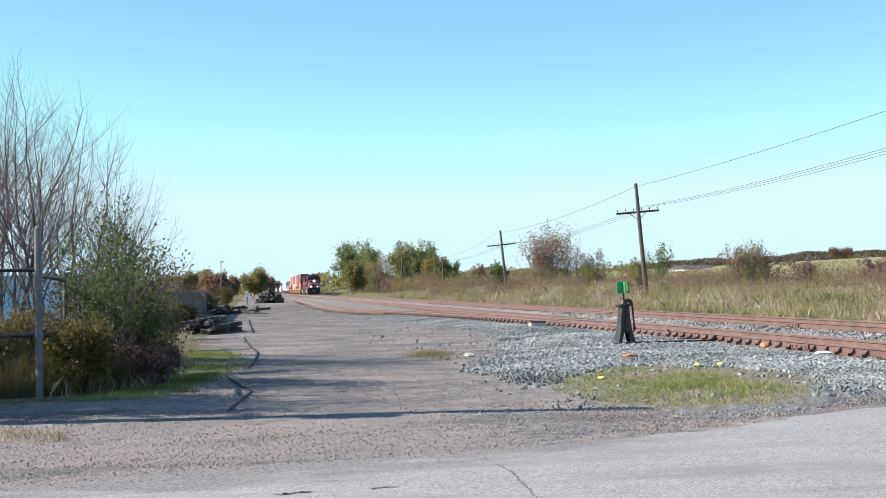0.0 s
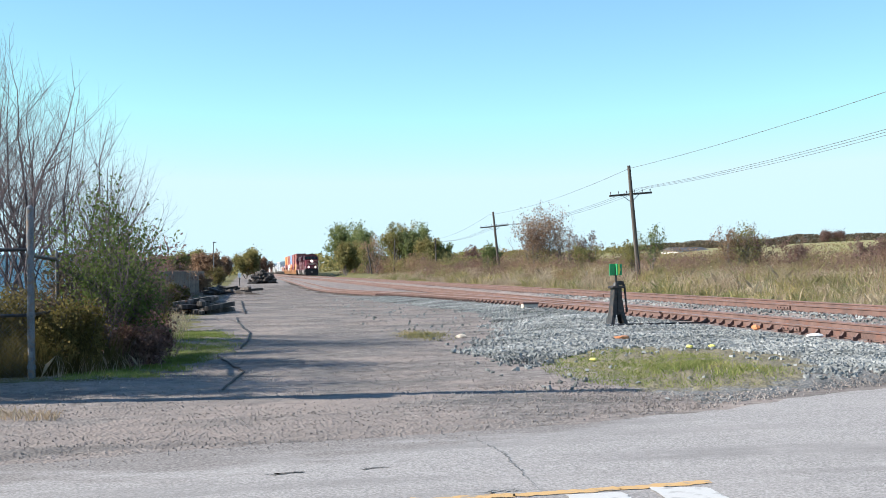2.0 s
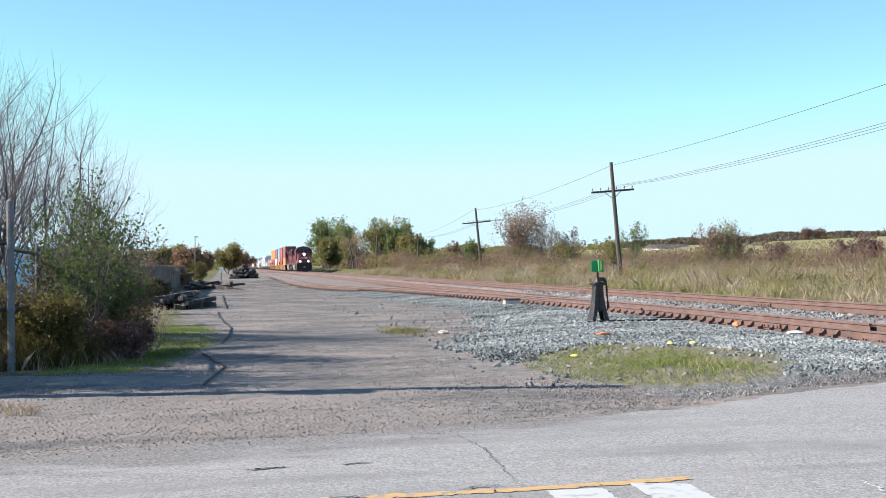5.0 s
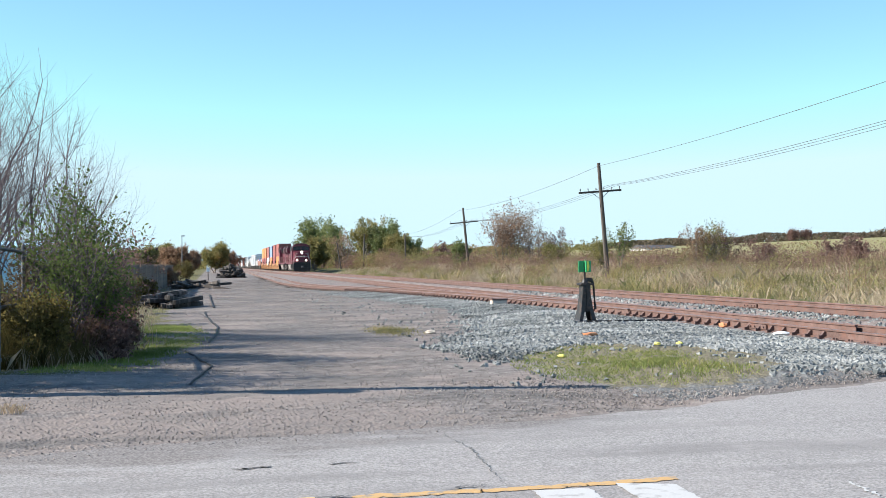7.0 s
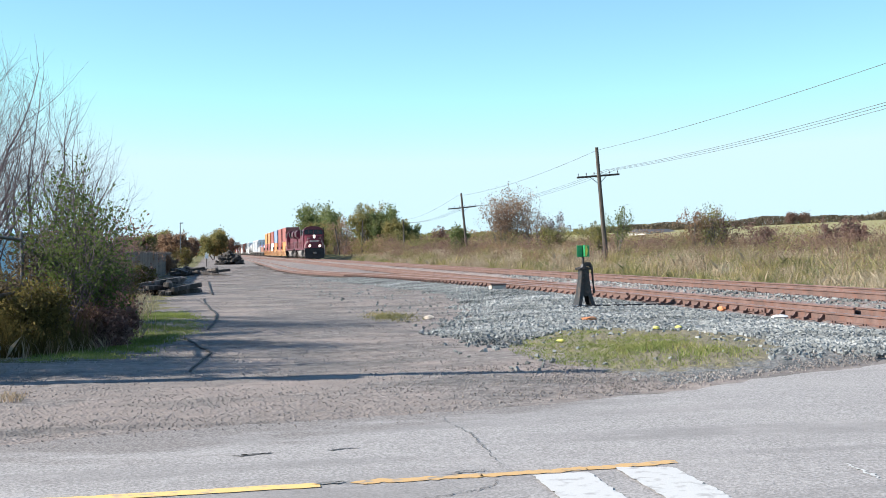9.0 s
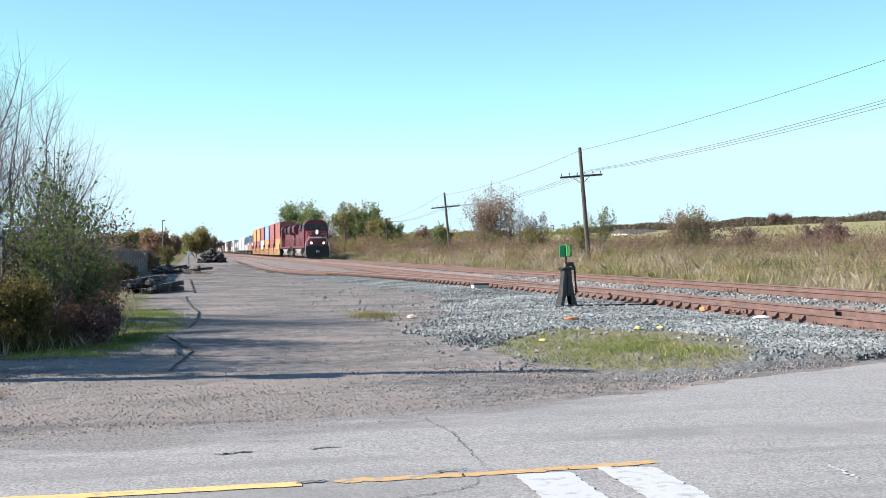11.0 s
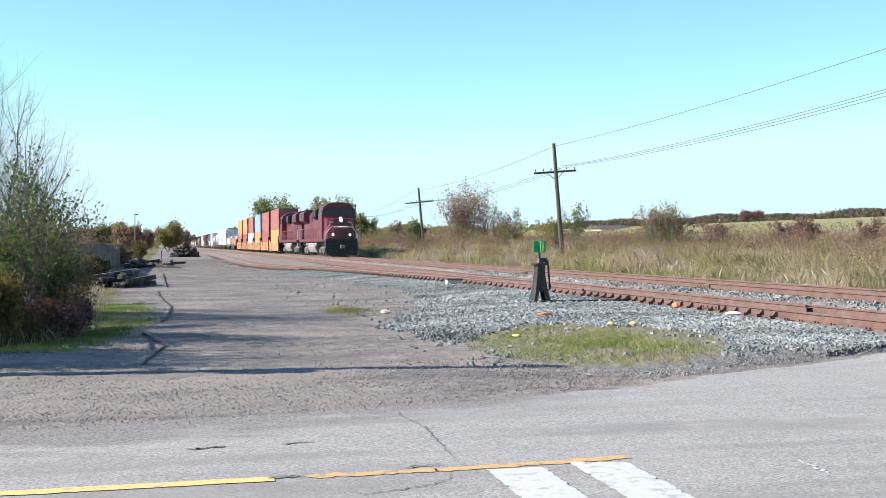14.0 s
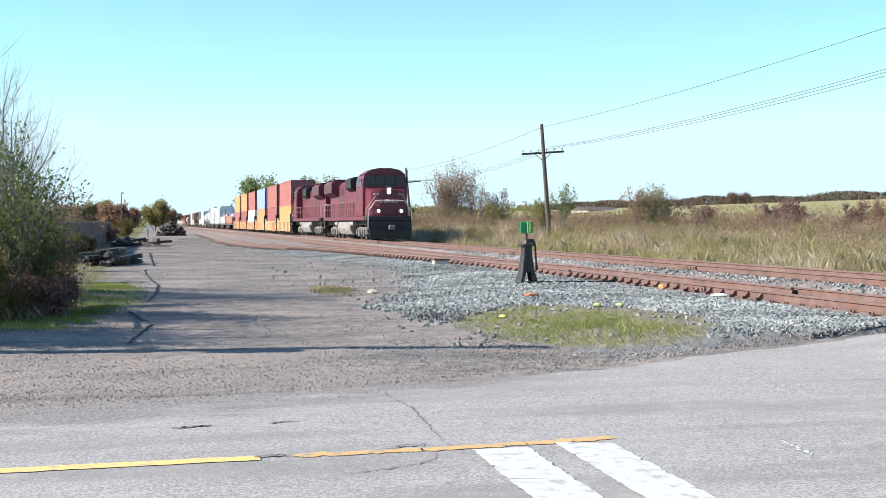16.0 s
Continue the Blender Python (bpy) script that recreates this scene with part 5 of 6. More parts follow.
def build_bank():
    """Weeds, dry grass and brush on the bank behind the main track."""
    rng = np.random.default_rng(71)

    def spread(n, x0, x1, y0, y1, px, py):
        return x0 + (x1 - x0) * rng.uniform(0, 1, n) ** px, y0 + (y1 - y0) * rng.uniform(0, 1, n) ** py

    def patchy(x, y, a, b, cut):
        return np.sin(x * a + 1.3 * np.sin(y * b * 0.7)) + np.sin(y * b + 1.7 * np.sin(x * a * 0.6)) > cut
    g = Geo()
    x, y = spread(62000, 18.6, 46, 22, 210, 1.4, 1.7)
    size = 0.20 + 0.2 * smooth(19, 25, x) + rng.normal(0, 0.1, len(x))
    g.blades(np.column_stack([x, y, height(x, y) - 0.02]), size * rng.uniform(0.5, 1.15, len(x)), 0.005 + 0.00008 * y[:, None], np.full(len(x), 0.7), rng)
    tagged(g.done("dry_bank_grass", DRY_GRASS), "tall tan dry grass on the railway bank", "grass", kind="stuff")
    g = Geo()
    x, y = spread(52000, 19.0, 44, 22, 190, 1.4, 1.7)
    ok = patchy(x, y, 0.55, 0.31, 0.1)
    x, y = x[ok], y[ok]
    base = np.column_stack([x, y, height(x, y)])
    top = 0.35 + 0.55 * smooth(19, 24, x)
    base[:, 2] += top * rng.uniform(0.15, 1.0, len(x)) * rng.uniform(0.6, 1.15, len(x))
    g.leaves(base, 0.018 + 0.00028 * y[:, None], rng, 0.7)
    tagged(g.done("bank_weeds", WEEDS), "yellow-green weeds and goldenrod on the bank", "weeds", kind="stuff")
    g = Geo()
    x, y = spread(46000, 22.5, 50, 26, 210, 1.2, 1.6)
    ok = patchy(x, y, 0.43, 0.21, 0.75)
    x, y = x[ok], y[ok]
    base = np.column_stack([x, y, height(x, y)])
    base[:, 2] += 1.25 * rng.uniform(0.05, 1.0, len(x)) ** 0.8
    g.leaves(base, 0.022 + 0.00035 * y[:, None], rng)
    for k in range(500):
        i = rng.integers(0, len(x))
        p = np.array([x[i], y[i], height(x[i], y[i])])
        q = p + [rng.normal(0, 0.25), rng.normal(0, 0.25), rng.uniform(0.9, 1.6)]
        g.tube([p, (p + q) / 2 + rng.normal(0, 0.06, 3), q], 0.012, 0.004, 3)
    tagged(g.done("red_brush", LEAF_PURPLE), "dark reddish-brown brush on the bank", "brush", kind="stuff")
    for nm, mat, lab, count, h in (("tan_clumps", DRY_GRASS, "pale tan seed-head clumps on the bank", 620, 0.8), ("weed_clumps", WEEDS, "yellow-green weed clumps on the bank", 560, 0.84), ("green_clumps", LEAF_GREEN, "green weed clumps on the bank", 200, 0.6), ("rust_clumps", LEAF_RUST, "rusty brown weed clumps on the bank", 300, 1.0), ("plum_clumps", LEAF_PURPLE, "plum-brown brush clumps on the bank", 260, 1.2)):
        g = Geo()
        cx, cy = spread(count, 19.2 if h < 0.85 else 21.5, 44, 23, 170, 1.3, 1.7)
        m = 210
        r = (rng.uniform(0.3, 1.1, count) * (0.7 + 0.45 * h)).repeat(m)
        x = cx.repeat(m) + rng.normal(0, 0.5, count * m) * r
        y = cy.repeat(m) + rng.normal(0, 0.7, count * m) * r
        hh = (h * rng.uniform(0.35, 1.35, count)).repeat(m) * np.clip(1.15 - ((x - cx.repeat(m)) / r) ** 2 * 0.5, 0.2, 1)
        z = height(x, y) + hh * rng.uniform(0, 1, count * m) ** 0.7
        if h < 0.85:
            k = rng.uniform(0, 1, len(x)) < 0.7
            g.blades(np.column_stack([x, y, height(x, y) - 0.02])[k], hh[k] * np.interp(y[k], [24, 50, 90], [0.5, 0.72, 0.95]), 0.003 + 0.00007 * y[k][:, None], np.full(k.sum(), 0.75), rng)
            k = ~k
            g.leaves(np.column_stack([x, y, z])[k], 0.016 + 0.0002 * y[k][:, None], rng, 0.8)
        else:
            g.leaves(np.column_stack([x, y, z]), 0.018 + 0.00025 * y[:, None], rng, 0.8)
        tagged(g.done(nm, mat), lab, "weeds", kind="stuff")
    for nm, mat, lab, count, h in (("olive_thicket", LEAF_OLIVE, "olive scrub thicket under the trees", 150, 2.4), ("rust_thicket", LEAF_RUST, "russet scrub thicket under the trees", 130, 2.2), ("plum_thicket", LEAF_PURPLE, "plum-brown scrub thicket along the field", 200, 1.9)):
        g = Geo()
        cy = 62 + 240 * rng.uniform(0, 1, count) ** 1.35
        cx = np.interp(cy, [62, 80, 110], [31, 27, 24]) + rng.uniform(0, 1, count) * np.interp(cy, [62, 130, 300], [32, 30, 12])
        m = 320
        r = rng.uniform(0.9, 2.4, count).repeat(m)
        x = cx.repeat(m) + rng.normal(0, 0.5, count * m) * r
        y = cy.repeat(m) + rng.normal(0, 0.8, count * m) * r
        tops = (h * rng.uniform(0.35, 1.2, count) * np.interp(cy, [62, 90, 200], [0.5, 0.75, 1.35])).repeat(m) * np.clip(1.15 - ((x - cx.repeat(m)) / r) ** 2 * 0.6, 0.15, 1)
        z = height(x, y) + tops * rng.uniform(0, 1, count * m) ** 0.75
        g.leaves(np.column_stack([x, y, z]), 0.02 + 0.0005 * y[:, None], rng, 0.8)
        tagged(g.done(nm, mat), lab, "brush", kind="stuff")
    for x, y, tall, spread_, seed, leaf, size, per, stems, lab in [
            (23.6, 292, 11.5, 1.3, 81, LEAF_GREEN, 0.30, 4.5, 5, "broad green tree beside the railway line"),
            (21.8, 268, 7.0, 1.2, 82, LEAF_OLIVE, 0.26, 5, 5, "yellowing tree beside the railway line"),
            (27.0, 276, 9.5, 1.2, 83, LEAF_GREEN, 0.28, 4, 5, "broad green tree beside the railway line"),
            (27.4, 222, 8.8, 1.1, 84, LEAF_OLIVE, 0.22, 2.6, 6, "tall half-bare tree with olive leaves"),
            (30.0, 218, 8.3, 1.1, 85, LEAF_GREEN, 0.22, 2.8, 6, "half-bare tree with green leaves"),
            (31.0, 205, 5.6, 1.3, 86, LEAF_OLIVE, 0.2, 8, 5, "bushy olive tree beside the telegraph line"),
            (33.2, 210, 5.2, 1.2, 87, LEAF_GREEN, 0.2, 8, 4, "bushy green tree beside the telegraph line"),
            (26.2, 246, 7.6, 0.7, 104, LEAF_RUST, 0.2, 0.4, 5, "thin bare grey tree in the far row"),
            (25.0, 252, 6.6, 0.9, 105, LEAF_OLIVE, 0.2, 1.2, 5, "thin yellowing tree in the far row"),
            (35.5, 190, 4.2, 1.3, 109, LEAF_PURPLE, 0.18, 2, 6, "low grey-brown brush beside the telegraph line"),
            (29.0, 124, 6.0, 0.65, 88, LEAF_RUST, 0.11, 1.2, 6, "russet tree losing its leaves"),
            (30.2, 125, 7.0, 0.6, 89, LEAF_RUST, 0.11, 1.3, 6, "russet tree losing its leaves"),
            (31.4, 122, 5.4, 0.9, 90, LEAF_RUST, 0.10, 0.5, 5, "nearly bare grey tree beside the line"),
            (33.5, 125, 4.2, 1.2, 91, LEAF_PURPLE, 0.12, 4, 6, "low reddish brush beside the trees"),
            (25.6, 131, 3.3, 1.3, 92, LEAF_GREEN, 0.14, 7, 5, "low green bushy tree"),
            (25.6, 77, 3.3, 0.22, 93, LEAF_GREEN, 0.075, 14, 3, "small dense dark green tree beside the pole"),
            (24.7, 78, 2.4, 1.0, 94, LEAF_OLIVE, 0.08, 8, 5, "olive brush beside the pole"),
            (32.8, 82, 3.3, 0.9, 95, LEAF_RUST, 0.08, 5, 7, "rounded brown bush on the bank"),
            (34.1, 83, 3.6, 0.9, 96, LEAF_OLIVE, 0.08, 5, 7, "rounded olive-brown bush on the bank"),
            (35.6, 84, 2.8, 1.1, 97, LEAF_PURPLE, 0.085, 6, 6, "dark red bush on the bank"),
            (36.5, 80, 2.3, 1.4, 98, LEAF_PURPLE, 0.08, 7, 6, "dark red bush on the bank"),
            (40.5, 78, 2.3, 1.4, 99, LEAF_PURPLE, 0.08, 5, 6, "purple-brown bush on the bank"),
            (43.0, 72, 2.1, 1.4, 112, LEAF_PURPLE, 0.08, 6, 6, "dark red-brown bush at the field edge"),
            (47.0, 76, 2.2, 1.4, 113, LEAF_RUST, 0.08, 6, 6, "rusty brown bush at the field edge"),
            (38.0, 70, 1.9, 1.4, 114, LEAF_PURPLE, 0.08, 6, 6, "dark red-brown bush on the bank"),
            (45.0, 84, 2.4, 1.5, 100, LEAF_PURPLE, 0.09, 6, 6, "purple-brown bush at the field edge"),
            (29.5, 95, 2.6, 1.2, 101, LEAF_OLIVE, 0.09, 7, 5, "olive brush on the bank"),
            (27.5, 100, 2.4, 1.2, 102, LEAF_OLIVE, 0.09, 7, 5, "olive brush on the bank"),
            (36.0, 130, 3.2, 1.4, 103, LEAF_RUST, 0.11, 6, 5, "brown brush on the bank")]:
        plant_tree("tree" if tall > 4 else "bush", lab, x, y, tall, spread_, seed, leaf, size, min(per, 2.4 + 0.2 * per), stems, 3 if tall > 4.5 else 2, 0.016 * tall, 4, 0.3, 0.56, category="tree" if tall > 4 else "bush", scatter=0.035 * tall)
    # the hedge on the far field and trees on the horizon
    g = Geo()
    n = 30000
    t = rng.uniform(0, 1, n)
    x, y = 104 + 26 * t + rng.normal(0, 1.2, n), 330 - 210 * t
    base = np.column_stack([x, y, height(x, y)])
    base[:, 2] += (1.65 + 0.5 * np.sin(y * 0.21) * np.sin(y * 0.083)) * rng.uniform(0, 1, n)
    g.leaves(base, 0.24, rng)
    tagged(g.done("far_hedge", LEAF_HEDGE), "long dark hedgerow along the far field", "hedge", kind="stuff")
    plant_tree("tree", "small bare tree standing on the far hedge", 101, 208, 1.9, 0.9, 110, LEAF_PURPLE, 0.12, 1.5, 5, 3, 0.1, 4, category="tree", scatter=0.3)
    plant_tree("tree", "small thin tree standing on the far hedge", 103.0, 208, 1.7, 0.9, 111, LEAF_PURPLE, 0.12, 1.5, 5, 3, 0.1, 4, category="tree", scatter=0.3)
    g = Geo()
    n = 36000
    x = rng.uniform(-260, 330, n)
    y = 640 + rng.uniform(-40, 60, n) + 0.25 * np.abs(x)
    lift = 5.0 + 2.6 * np.sin(x * 0.045) * np.sin(x * 0.017 + 1) + 1.8 * np.sin(x * 0.21)
    ok = (np.abs(x - 14) > 16)
    base = np.column_stack([x, y, height(x, y) + np.maximum(lift, 1.5) * rng.uniform(0, 1, n) ** 0.8])[ok]
    g.leaves(base, 1.0, rng)
    tagged(g.done("far_woods", LEAF_OLIVE), "low distant woods on the horizon", "woods", kind="stuff")
    for x, y, tall, seed, leaf in [(-11.0, 235, 5.0, 120, LEAF_OLIVE), (-9.0, 240, 5.4, 121, LEAF_OLIVE), (-5.6, 228, 4.8, 122, LEAF_RUST), (-14.0, 230, 4.4, 123, LEAF_OLIVE), (1.2, 300, 6.6, 124, LEAF_OLIVE), (4.2, 330, 5.0, 125, LEAF_RUST), (-3.9, 260, 4.4, 126, LEAF_RUST)]:
        plant_tree("tree", "distant autumn tree beyond the lot", x, y, tall, 1.3, seed, leaf, 0.24, 4, 6, 3, 0.12, 5, 0.2, 0.5, category="tree", scatter=0.06 * tall)


# ---- fences, poles, buildings, clutter ----
FENCE_WOOD = surface("grey_fence_boards", (0.15, 0.115, 0.09), (0.25, 0.2, 0.165), 1.5, 20, 0.9, 0, 0.4, 0.008, (0.12, 0.10, 0.09), (5, 5, 0.6), 0.25)
BLUE_SHED = surface("pale_blue_sheet_metal", (0.34, 0.60, 0.78), (0.42, 0.68, 0.84), 0.6, 8, 0.5, 0, 0.1, 0.004)
WHITE_WALL = surface("white_siding", (0.7, 0.7, 0.7), (0.8, 0.8, 0.8), 1, 8, 0.7)
DARK_ROOF = surface("dark_shingle_roof", (0.05, 0.05, 0.055), (0.1, 0.1, 0.105), 1, 12, 0.8)
RUBBER = surface("black_rubber", (0.01, 0.01, 0.011), (0.025, 0.024, 0.024), 4, 40, 0.7)
ORANGE_SCRAP = surface("orange_scrap", (0.48, 0.17, 0.07), (0.60, 0.27, 0.13), 8, 40, 0.8)
PALE_SCRAP = surface("pale_scrap", (0.48, 0.40, 0.32), (0.60, 0.53, 0.45), 8, 40, 0.8)
LEAF_YELLOW = surface("yellow_leaf", (0.60, 0.56, 0.12), (0.72, 0.66, 0.22), 8, 60, 0.7)
OLD_TIE = surface("weathered_old_ties", (0.018, 0.015, 0.014), (0.075, 0.063, 0.056), 1.2, 14, 0.9, 0, 0.5, 0.01, (0.15, 0.13, 0.12), (5, 1, 1), 0.45)
WIRE = surface("dark_wire", (0.05, 0.05, 0.055), (0.09, 0.09, 0.095), 3, 20, 0.6)


def build_chain_fence():
    f = thing("chain_link_fence", "galvanized chain-link fence with dark rails, overgrown", "fence")
    posts = [(-3.3, 20.9, 2.72, 0.058), (-6.3, 20.7, 2.2, 0.04), (-9.3, 20.5, 2.2, 0.04)] + [(-3.3 - 0.01 * k, 20.9 + 3.0 * k, 2.05, 0.035) for k in range(1, 2)]
    for x, y, h, r in posts:
        bm = rod(bmesh.new(), (x, y, -0.05), (x, y, h), r, seg=12)
        rod(bm, (x, y, h), (x, y, h + 0.05), r * 1.1, r * 0.3, 12)
        post = part("post", bm, GALV, f)
        if h > 2.5:
            for z in (0.2, 1.02, 2.0):
                part("clamp", rod(bmesh.new(), (x, y, z - 0.03), (x, y, z + 0.03), r * 1.22, seg=12), GALV, post)
    for a, b in (((-3.3, 20.9, 2.06), (-9.3, 20.5, 2.06)), ((-3.3, 20.9, 1.02), (-9.3, 20.5, 1.02)), ((-3.3, 20.9, 1.96), (-3.31, 23.9, 1.93)), ((-3.3, 20.9, 1.02), (-3.31, 23.9, 1.0))):
        part("rail", rod(bmesh.new(), a, b, 0.028, seg=8), BLACK_IRON, f, "dark rusty fence rail")
    g = Geo()
    for (x0, y0, x1, y1, zt) in ((-3.3, 20.9, -5.6, 20.75, 2.04),):
        n = math.hypot(x1 - x0, y1 - y0)
        s = 0.075
        for k in range(int(-zt / s), int(n / s)):
            for sgn in (1, -1):
                a0, z0, a1, z1 = k * s, 0.03, k * s + zt, zt
                if a0 < 0:
                    z0, a0 = z0 - a0, 0.0
                if a1 > n:
                    z1, a1 = z1 - (a1 - n), n
                if z1 - z0 < 0.02:
                    continue
                u0, u1 = (a0, a1) if sgn > 0 else (n - a0, n - a1)
                g.tube([(x0 + (x1 - x0) * u0 / n, y0 + (y1 - y0) * u0 / n, z0), (x0 + (x1 - x0) * u1 / n, y0 + (y1 - y0) * u1 / n, z1)], 0.0016, 0.0016, 3)
    g.done("wire_mesh", GALV, f)


def build_panel_fence():
    f = thing("panel_fence", "weathered grey board fence half hidden by brush", "fence")
    me = bpy.data.meshes.new("board")
    bm = box(bmesh.new(), -0.02, 0.02, -0.115, 0.115, 0, 1.75, 0.008)
    bm.to_mesh(me)
    bm.free()
    me.materials.append(FENCE_WOOD)
    rng = random.Random(8)
    for k in range(230):
        y = 60 + k * 0.24
        x = -3.75 + 0.009 * (y - 60)
        share("board", me, f, pose(x + rng.uniform(-0.01, 0.01), y, rng.uniform(-0.06, 0.02), rng.uniform(-1, 1), 0, 0))
    for k in range(20):
        y = 60 + k * 2.8
        part("post", box(bmesh.new(), -3.87 + 0.009 * (y - 60), -3.77 + 0.009 * (y - 60), y - 0.05, y + 0.05, -0.02, 1.8, 0.01), FENCE_WOOD, f)


def telegraph_pole(x, y, tall, lean, arm, arm_drop, yaw, label, insulators=True):
    base = float(height(x, y))
    p = thing("telegraph_pole", label, "utility pole", "telegraph poles", pose(x, y, base - 0.1, 0, lean, 0) @ pose(0, 0, 0, 0, 0, yaw))
    part("post", rod(bmesh.new(), (0, 0, 0), (0, 0, tall), 0.23 if x < 0 else 0.15, 0.16 if x < 0 else 0.10, 10), OLDWOOD, p)
    if arm:
        z = tall - arm_drop
        part("crossarm", box(bmesh.new(), -arm, arm, 0.09, 0.19, z - 0.06, z + 0.06, 0.01), OLDWOOD, p)
        bm = rod(bmesh.new(), (-arm * 0.4, 0.13, z - 0.03), (0, 0.12, z - 0.5), 0.02, seg=5)
        rod(bm, (arm * 0.4, 0.13, z - 0.03), (0, 0.12, z - 0.5), 0.02, seg=5)
        part("brace", bm, BLACK_IRON, p)
        if insulators:
            for k in range(6):
                u = -arm + 0.1 + k * (2 * arm - 0.2) / 5
                part("insulator", rod(rod(bmesh.new(), (u, 0.14, z + 0.05), (u, 0.14, z + 0.13), 0.018, seg=6), (u, 0.14, z + 0.13), (u, 0.14, z + 0.24), 0.045, 0.03, 8), GALV, p)
    return p


def wire(points, sag, r, label):
    g = Geo()
    for a, b in zip(points, points[1:]):
        a, b = np.array(a, float), np.array(b, float)
        t = np.linspace(0, 1, 24)[:, None]
        c = a + (b - a) * t
        c[:, 2] -= (4 * sag * t * (1 - t))[:, 0]
        g.tube(c, r, r, 4)
    tagged(g.done("overhead_wire", WIRE), label, "wire", "overhead wires")


def build_poles():
    telegraph_pole(24.0, 74.7, 7.05, -4.2, 1.36, 1.75, 0, "old dark wooden telegraph pole with one crossarm")
    telegraph_pole(26.45, 129.0, 6.6, -5.0, 1.5, 1.5, 0, "old dark wooden telegraph pole with one crossarm")
    telegraph_pole(30.0, 195.0, 5.6, -1.5, 0, 0, 0, "short dark wooden telegraph pole with no crossarm")
    telegraph_pole(25.5, 213.0, 6.0, 2.0, 0, 0, 0, "short dark wooden telegraph pole with no crossarm")
    telegraph_pole(24.5, 240.0, 5.2, -9.0, 0, 0, 0, "leaning short telegraph pole in the brush")
    telegraph_pole(24.0, 270.0, 5.0, -6.0, 0, 0, 0, "leaning short telegraph pole in the brush")
    telegraph_pole(24.4, 20.0, 8.9, 0.0, 1.36, 1.5, 0, "old dark wooden telegraph pole with one crossarm")
    def top(x, y, tall, lean):
        return (x + math.sin(radians(lean)) * tall, y, float(height(x, y)) - 0.1 + tall)
    a, b, c, d = top(24.4, 20, 8.8, 0), top(24.0, 74.7, 6.85, -4.2), top(26.0, 129.0, 6.3, -5.0), top(30.0, 195.0, 5.4, -1.5)
    wire([a, b, c, d], 0.45, 0.013, "sagging dark overhead wire between the poles")
    for u in (0.55, 0.85, 1.2):
        wire([(a[0] + u, 20.13, a[2] - 1.12), (b[0] + u, 74.8, b[2] - 1.2), (c[0] + u, 129.1, c[2] - 1.05), (d[0] + u * 0.3, 195, d[2] - 0.3)], 0.5 + 0.1 * u, 0.012, "thin overhead wire carried on the crossarms")
    # the pole beside the road that throws its long shadow over the lot
    road_pole = telegraph_pole(-7.6, 17.75, 8.1, 0.0, 0, 0, 0, "tall wooden utility pole beside the road")
    part("transformer", rod(bmesh.new(), (0, -0.3, 5.4), (0, -0.3, 6.0), 0.2, seg=12), GALV, road_pole)
    m = thing("light_mast", "slender pale lamp mast beyond the lot", "lamp mast", m=pose(-4.2, 200, 0))
    part("post", rod(bmesh.new(), (0, 0, 0), (0, 0, 6.3), 0.1, 0.06, 8), GALV, m)
    part("lamp_head", box(bmesh.new(), -0.1, 0.45, -0.12, 0.12, 6.25, 6.4, 0.03), GALV, m)


def build_sheds():
    s = thing("blue_shed", "long pale blue sheet-metal shed behind the fence", "shed")
    bm = bmesh.new()
    box(bm, -34, -8.3, 70, 78, 0, 2.75)
    for k in range(64):
        box(bm, -33.9 + k * 0.4, -33.75 + k * 0.4, 69.95, 70.0, 0.05, 2.7)
    part("wall", bm, BLUE_SHED, s)
    bm = bmesh.new()
    prism(bm, [(69.7, 2.75), (78.3, 2.75), (74.0, 3.15)], "x", -34.3, -8.0)
    part("roof", bm, BLUE_SHED, s)
    h = float(height(86, 238))
    b = thing("farmhouse", "low white farm building with a dark roof, far off", "building", m=pose(86, 238, h - 0.75, 0, 0, 20))
    part("wall", box(bmesh.new(), -4, 4, -2.5, 2.5, -1.5, 0.9), WHITE_WALL, b)
    part("roof", prism(bmesh.new(), [(-2.8, 0.9), (2.8, 0.9), (0, 1.6)], "x", -4.3, 4.3), DARK_ROOF, b)
    for x in (-2.2, 0.6, 2.6):
        part("window", box(bmesh.new(), x - 0.4, x + 0.4, -2.54, -2.49, 0.1, 0.7), GLASS_DARK, b)


def lump(name, label, category, x, y, z, size, material, seed, squash=0.5):
    rng = np.random.default_rng(seed)
    bm = bmesh.new()
    bmesh.ops.create_icosphere(bm, subdivisions=2, radius=1.0)
    for v in bm.verts:
        k = 1 + 0.35 * noise.noise(v.co * 1.7 + Vector((seed, 0, 0)))
        v.co = Vector((v.co.x * size[0] * k, v.co.y * size[1] * k, v.co.z * size[2] * k * squash))
    me = bpy.data.meshes.new(name)
    bm.to_mesh(me)
    bm.free()
    me.materials.append(material)
    ob = new(name, me)
    ob.matrix_basis = pose(x, y, z, 0, 0, float(rng.uniform(0, 180)))
    return tagged(ob, label, category)


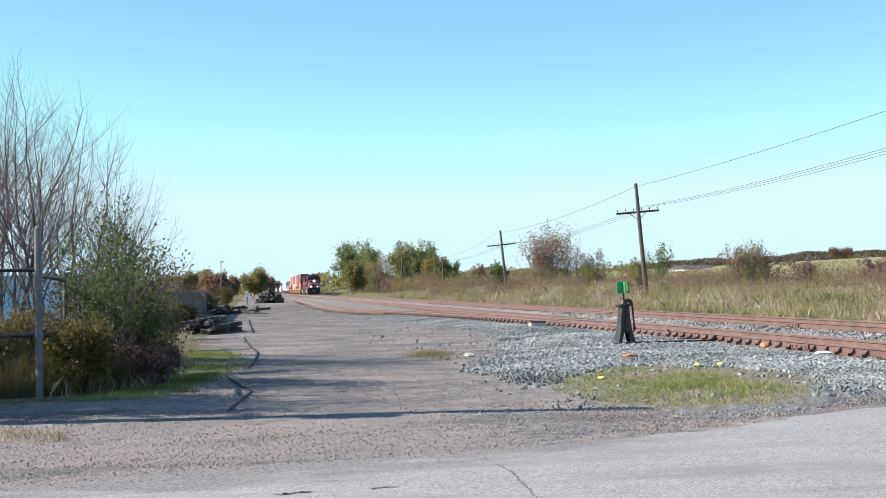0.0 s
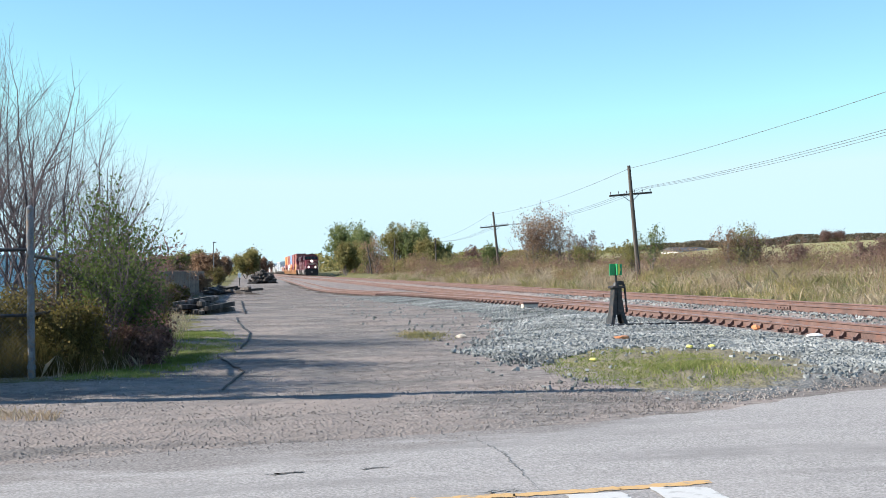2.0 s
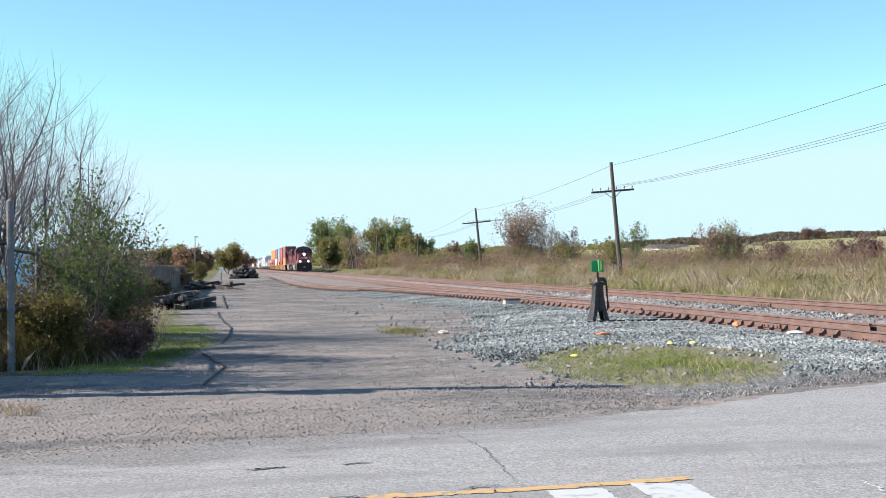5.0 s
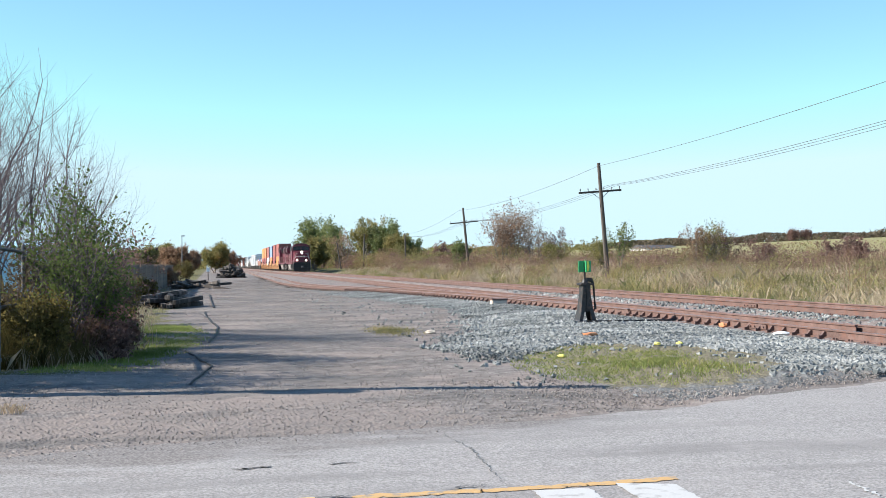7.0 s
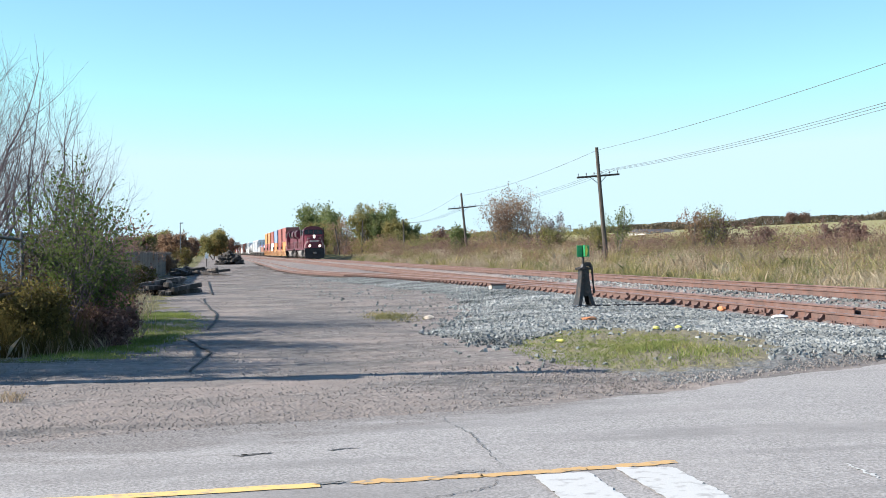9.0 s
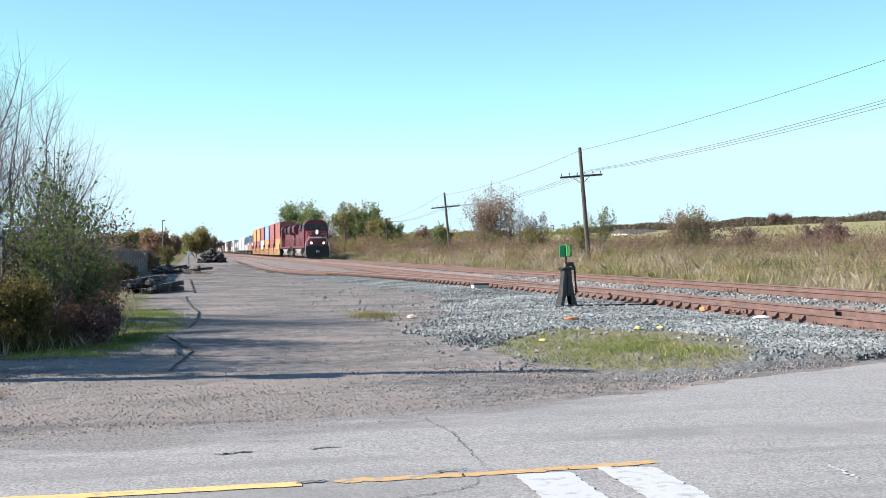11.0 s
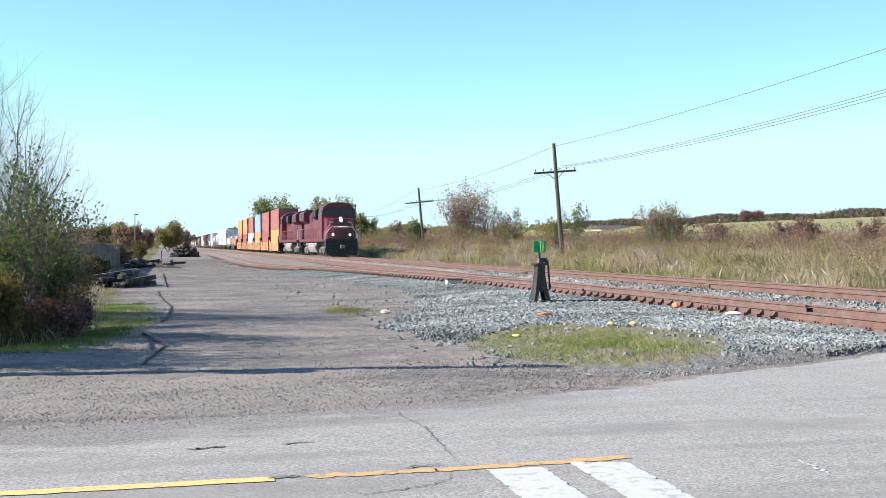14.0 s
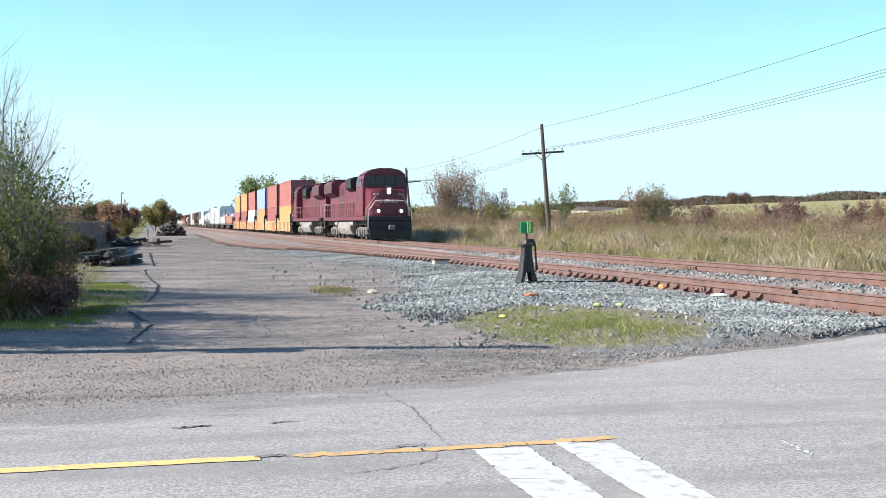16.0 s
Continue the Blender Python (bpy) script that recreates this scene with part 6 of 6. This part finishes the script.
def build_clutter():
    rng = random.Random(33)
    # discarded ties and timbers beside the fence
    pile = thing("tie_pile", "jumbled pile of discarded black railway ties", "wood pile")
    tm = bpy.data.meshes.new("timber")
    bm = box(bmesh.new(), -0.115, 0.115, -1.25, 1.25, -0.09, 0.09, 0.012)
    bm.to_mesh(tm)
    bm.free()
    tm.materials.append(OLD_TIE)
    for k in range(18):
        lay = k // 7
        share("timber", tm, pile, pose(-2.3 + 0.24 * (k % 7) + rng.uniform(-0.15, 0.15) + 0.1 * lay, 53.0 + rng.uniform(-1.4, 1.4), 0.09 + 0.17 * lay + rng.uniform(0, 0.05), rng.uniform(-6, 6), rng.uniform(-25, 25), -20 + rng.uniform(-30, 30)))
    pile2 = thing("timber_heap", "low heap of dark broken timbers and scrap", "wood pile")
    for k in range(26):
        share("timber", tm, pile2, pose(-2.0 + rng.uniform(0, 2.9), 96 + rng.uniform(-4, 5), 0.1 + rng.uniform(0, 0.35), rng.uniform(-10, 10), rng.uniform(-6, 6), rng.uniform(0, 180)))
    pile3 = thing("scrap_heap", "tall black heap of scrap ties at the end of the lot", "wood pile")
    for k in range(90):
        u = rng.uniform(-1, 1)
        share("timber", tm, pile3, pose(2.9 + 1.5 * u, 178 + rng.uniform(-2, 2), 0.1 + rng.uniform(0, 1.6) * (1 - abs(u) ** 2), rng.uniform(-30, 30), rng.uniform(-20, 20), rng.uniform(0, 180)) @ Matrix.Diagonal((1.5, 0.5, 1.5, 1)))
    mk = thing("marker_post", "short white track marker post", "marker", m=pose(-0.2, 150, 0))
    part("post", box(bmesh.new(), -0.05, 0.05, -0.05, 0.05, 0, 1.3, 0.01), OLDWOOD, mk)
    part("plate", box(bmesh.new(), -0.2, 0.2, -0.07, -0.05, 1.0, 1.5, 0.01), WHITE_WALL, mk, "white plate")
    # black hoses lying on the gravel
    for pts, r in (([(-0.49, 25.6), (-0.23, 23.0), (0.03, 21.4), (-0.11, 19.95), (-0.27, 17.9)], 0.02), ([(-0.19, 46.0), (-0.03, 39.2), (0.21, 34.4), (0.13, 30.3), (-0.03, 27.7)], 0.026), ([(0.0, 72.0), (0.06, 60.0), (0.15, 50.7)], 0.035)):
        g = Geo()
        q = wander(pts, 40, 0.014, 17)
        g.tube(np.column_stack([q, height(q[:, 0], q[:, 1]) + r * 0.6]), r, r * 0.8, 7)
        tagged(g.done("hose", RUBBER), "black rubber hose lying bent on the gravel", "hose", "hoses")
    lump("brick", "broken orange brick on the ballast", "brick", 7.61, 24.9, float(bed_height(7.61, 24.9)) + 0.06, (0.20, 0.10, 0.08), ORANGE_SCRAP, 3)
    for k, (x, y) in enumerate(((5.72, 20.3), (7.92, 21.8), (8.32, 21.75))):
        lump("fallen_leaf", "curled bright yellow fallen leaf", "leaf", x, y, float(max(bed_height(x, y), height(x, y))) + 0.05, (0.07, 0.06, 0.06), LEAF_YELLOW, 5 + k)
    lump("litter", "crumpled white scrap beside the rail", "litter", 11.3, 23.9, 0.19, (0.17, 0.10, 0.09), WHITE_WALL, 9)
    lump("litter", "rusty orange scrap against the rail", "litter", 11.45, 27.2, 0.2, (0.09, 0.16, 0.14), ORANGE_SCRAP, 10)
    lump("litter", "pale scrap resting on the main track", "litter", 14.95, 30.6, 0.42, (0.11, 0.13, 0.12), PALE_SCRAP, 11)
    lump("litter", "pale scrap between the rails", "litter", 12.4, 47.8, 0.2, (0.3, 0.16, 0.06), PALE_SCRAP, 12)
    bx = thing("junction_box", "small pale box on the tie ends", "box", m=pose(10.5, 45.8, 0.13, 0, 0, 6))
    part("body", box(bmesh.new(), -0.30, 0.30, -0.15, 0.15, 0, 0.16, 0.03), PALE_SCRAP, bx)
    part("lid", box(bmesh.new(), -0.31, 0.31, -0.16, 0.16, 0.16, 0.22, 0.01), RUST, bx)
    lump("rock", "single pale rock in the gravel", "rock", 5.1, 29.5, 0.05, (0.12, 0.11, 0.1), PALE_SCRAP, 13)


build_fence_side()
build_lot_grass()
build_bank()
build_chain_fence()
build_poles()
build_sheds()
build_clutter()
build_panel_fence()

build_tracks()

motions()
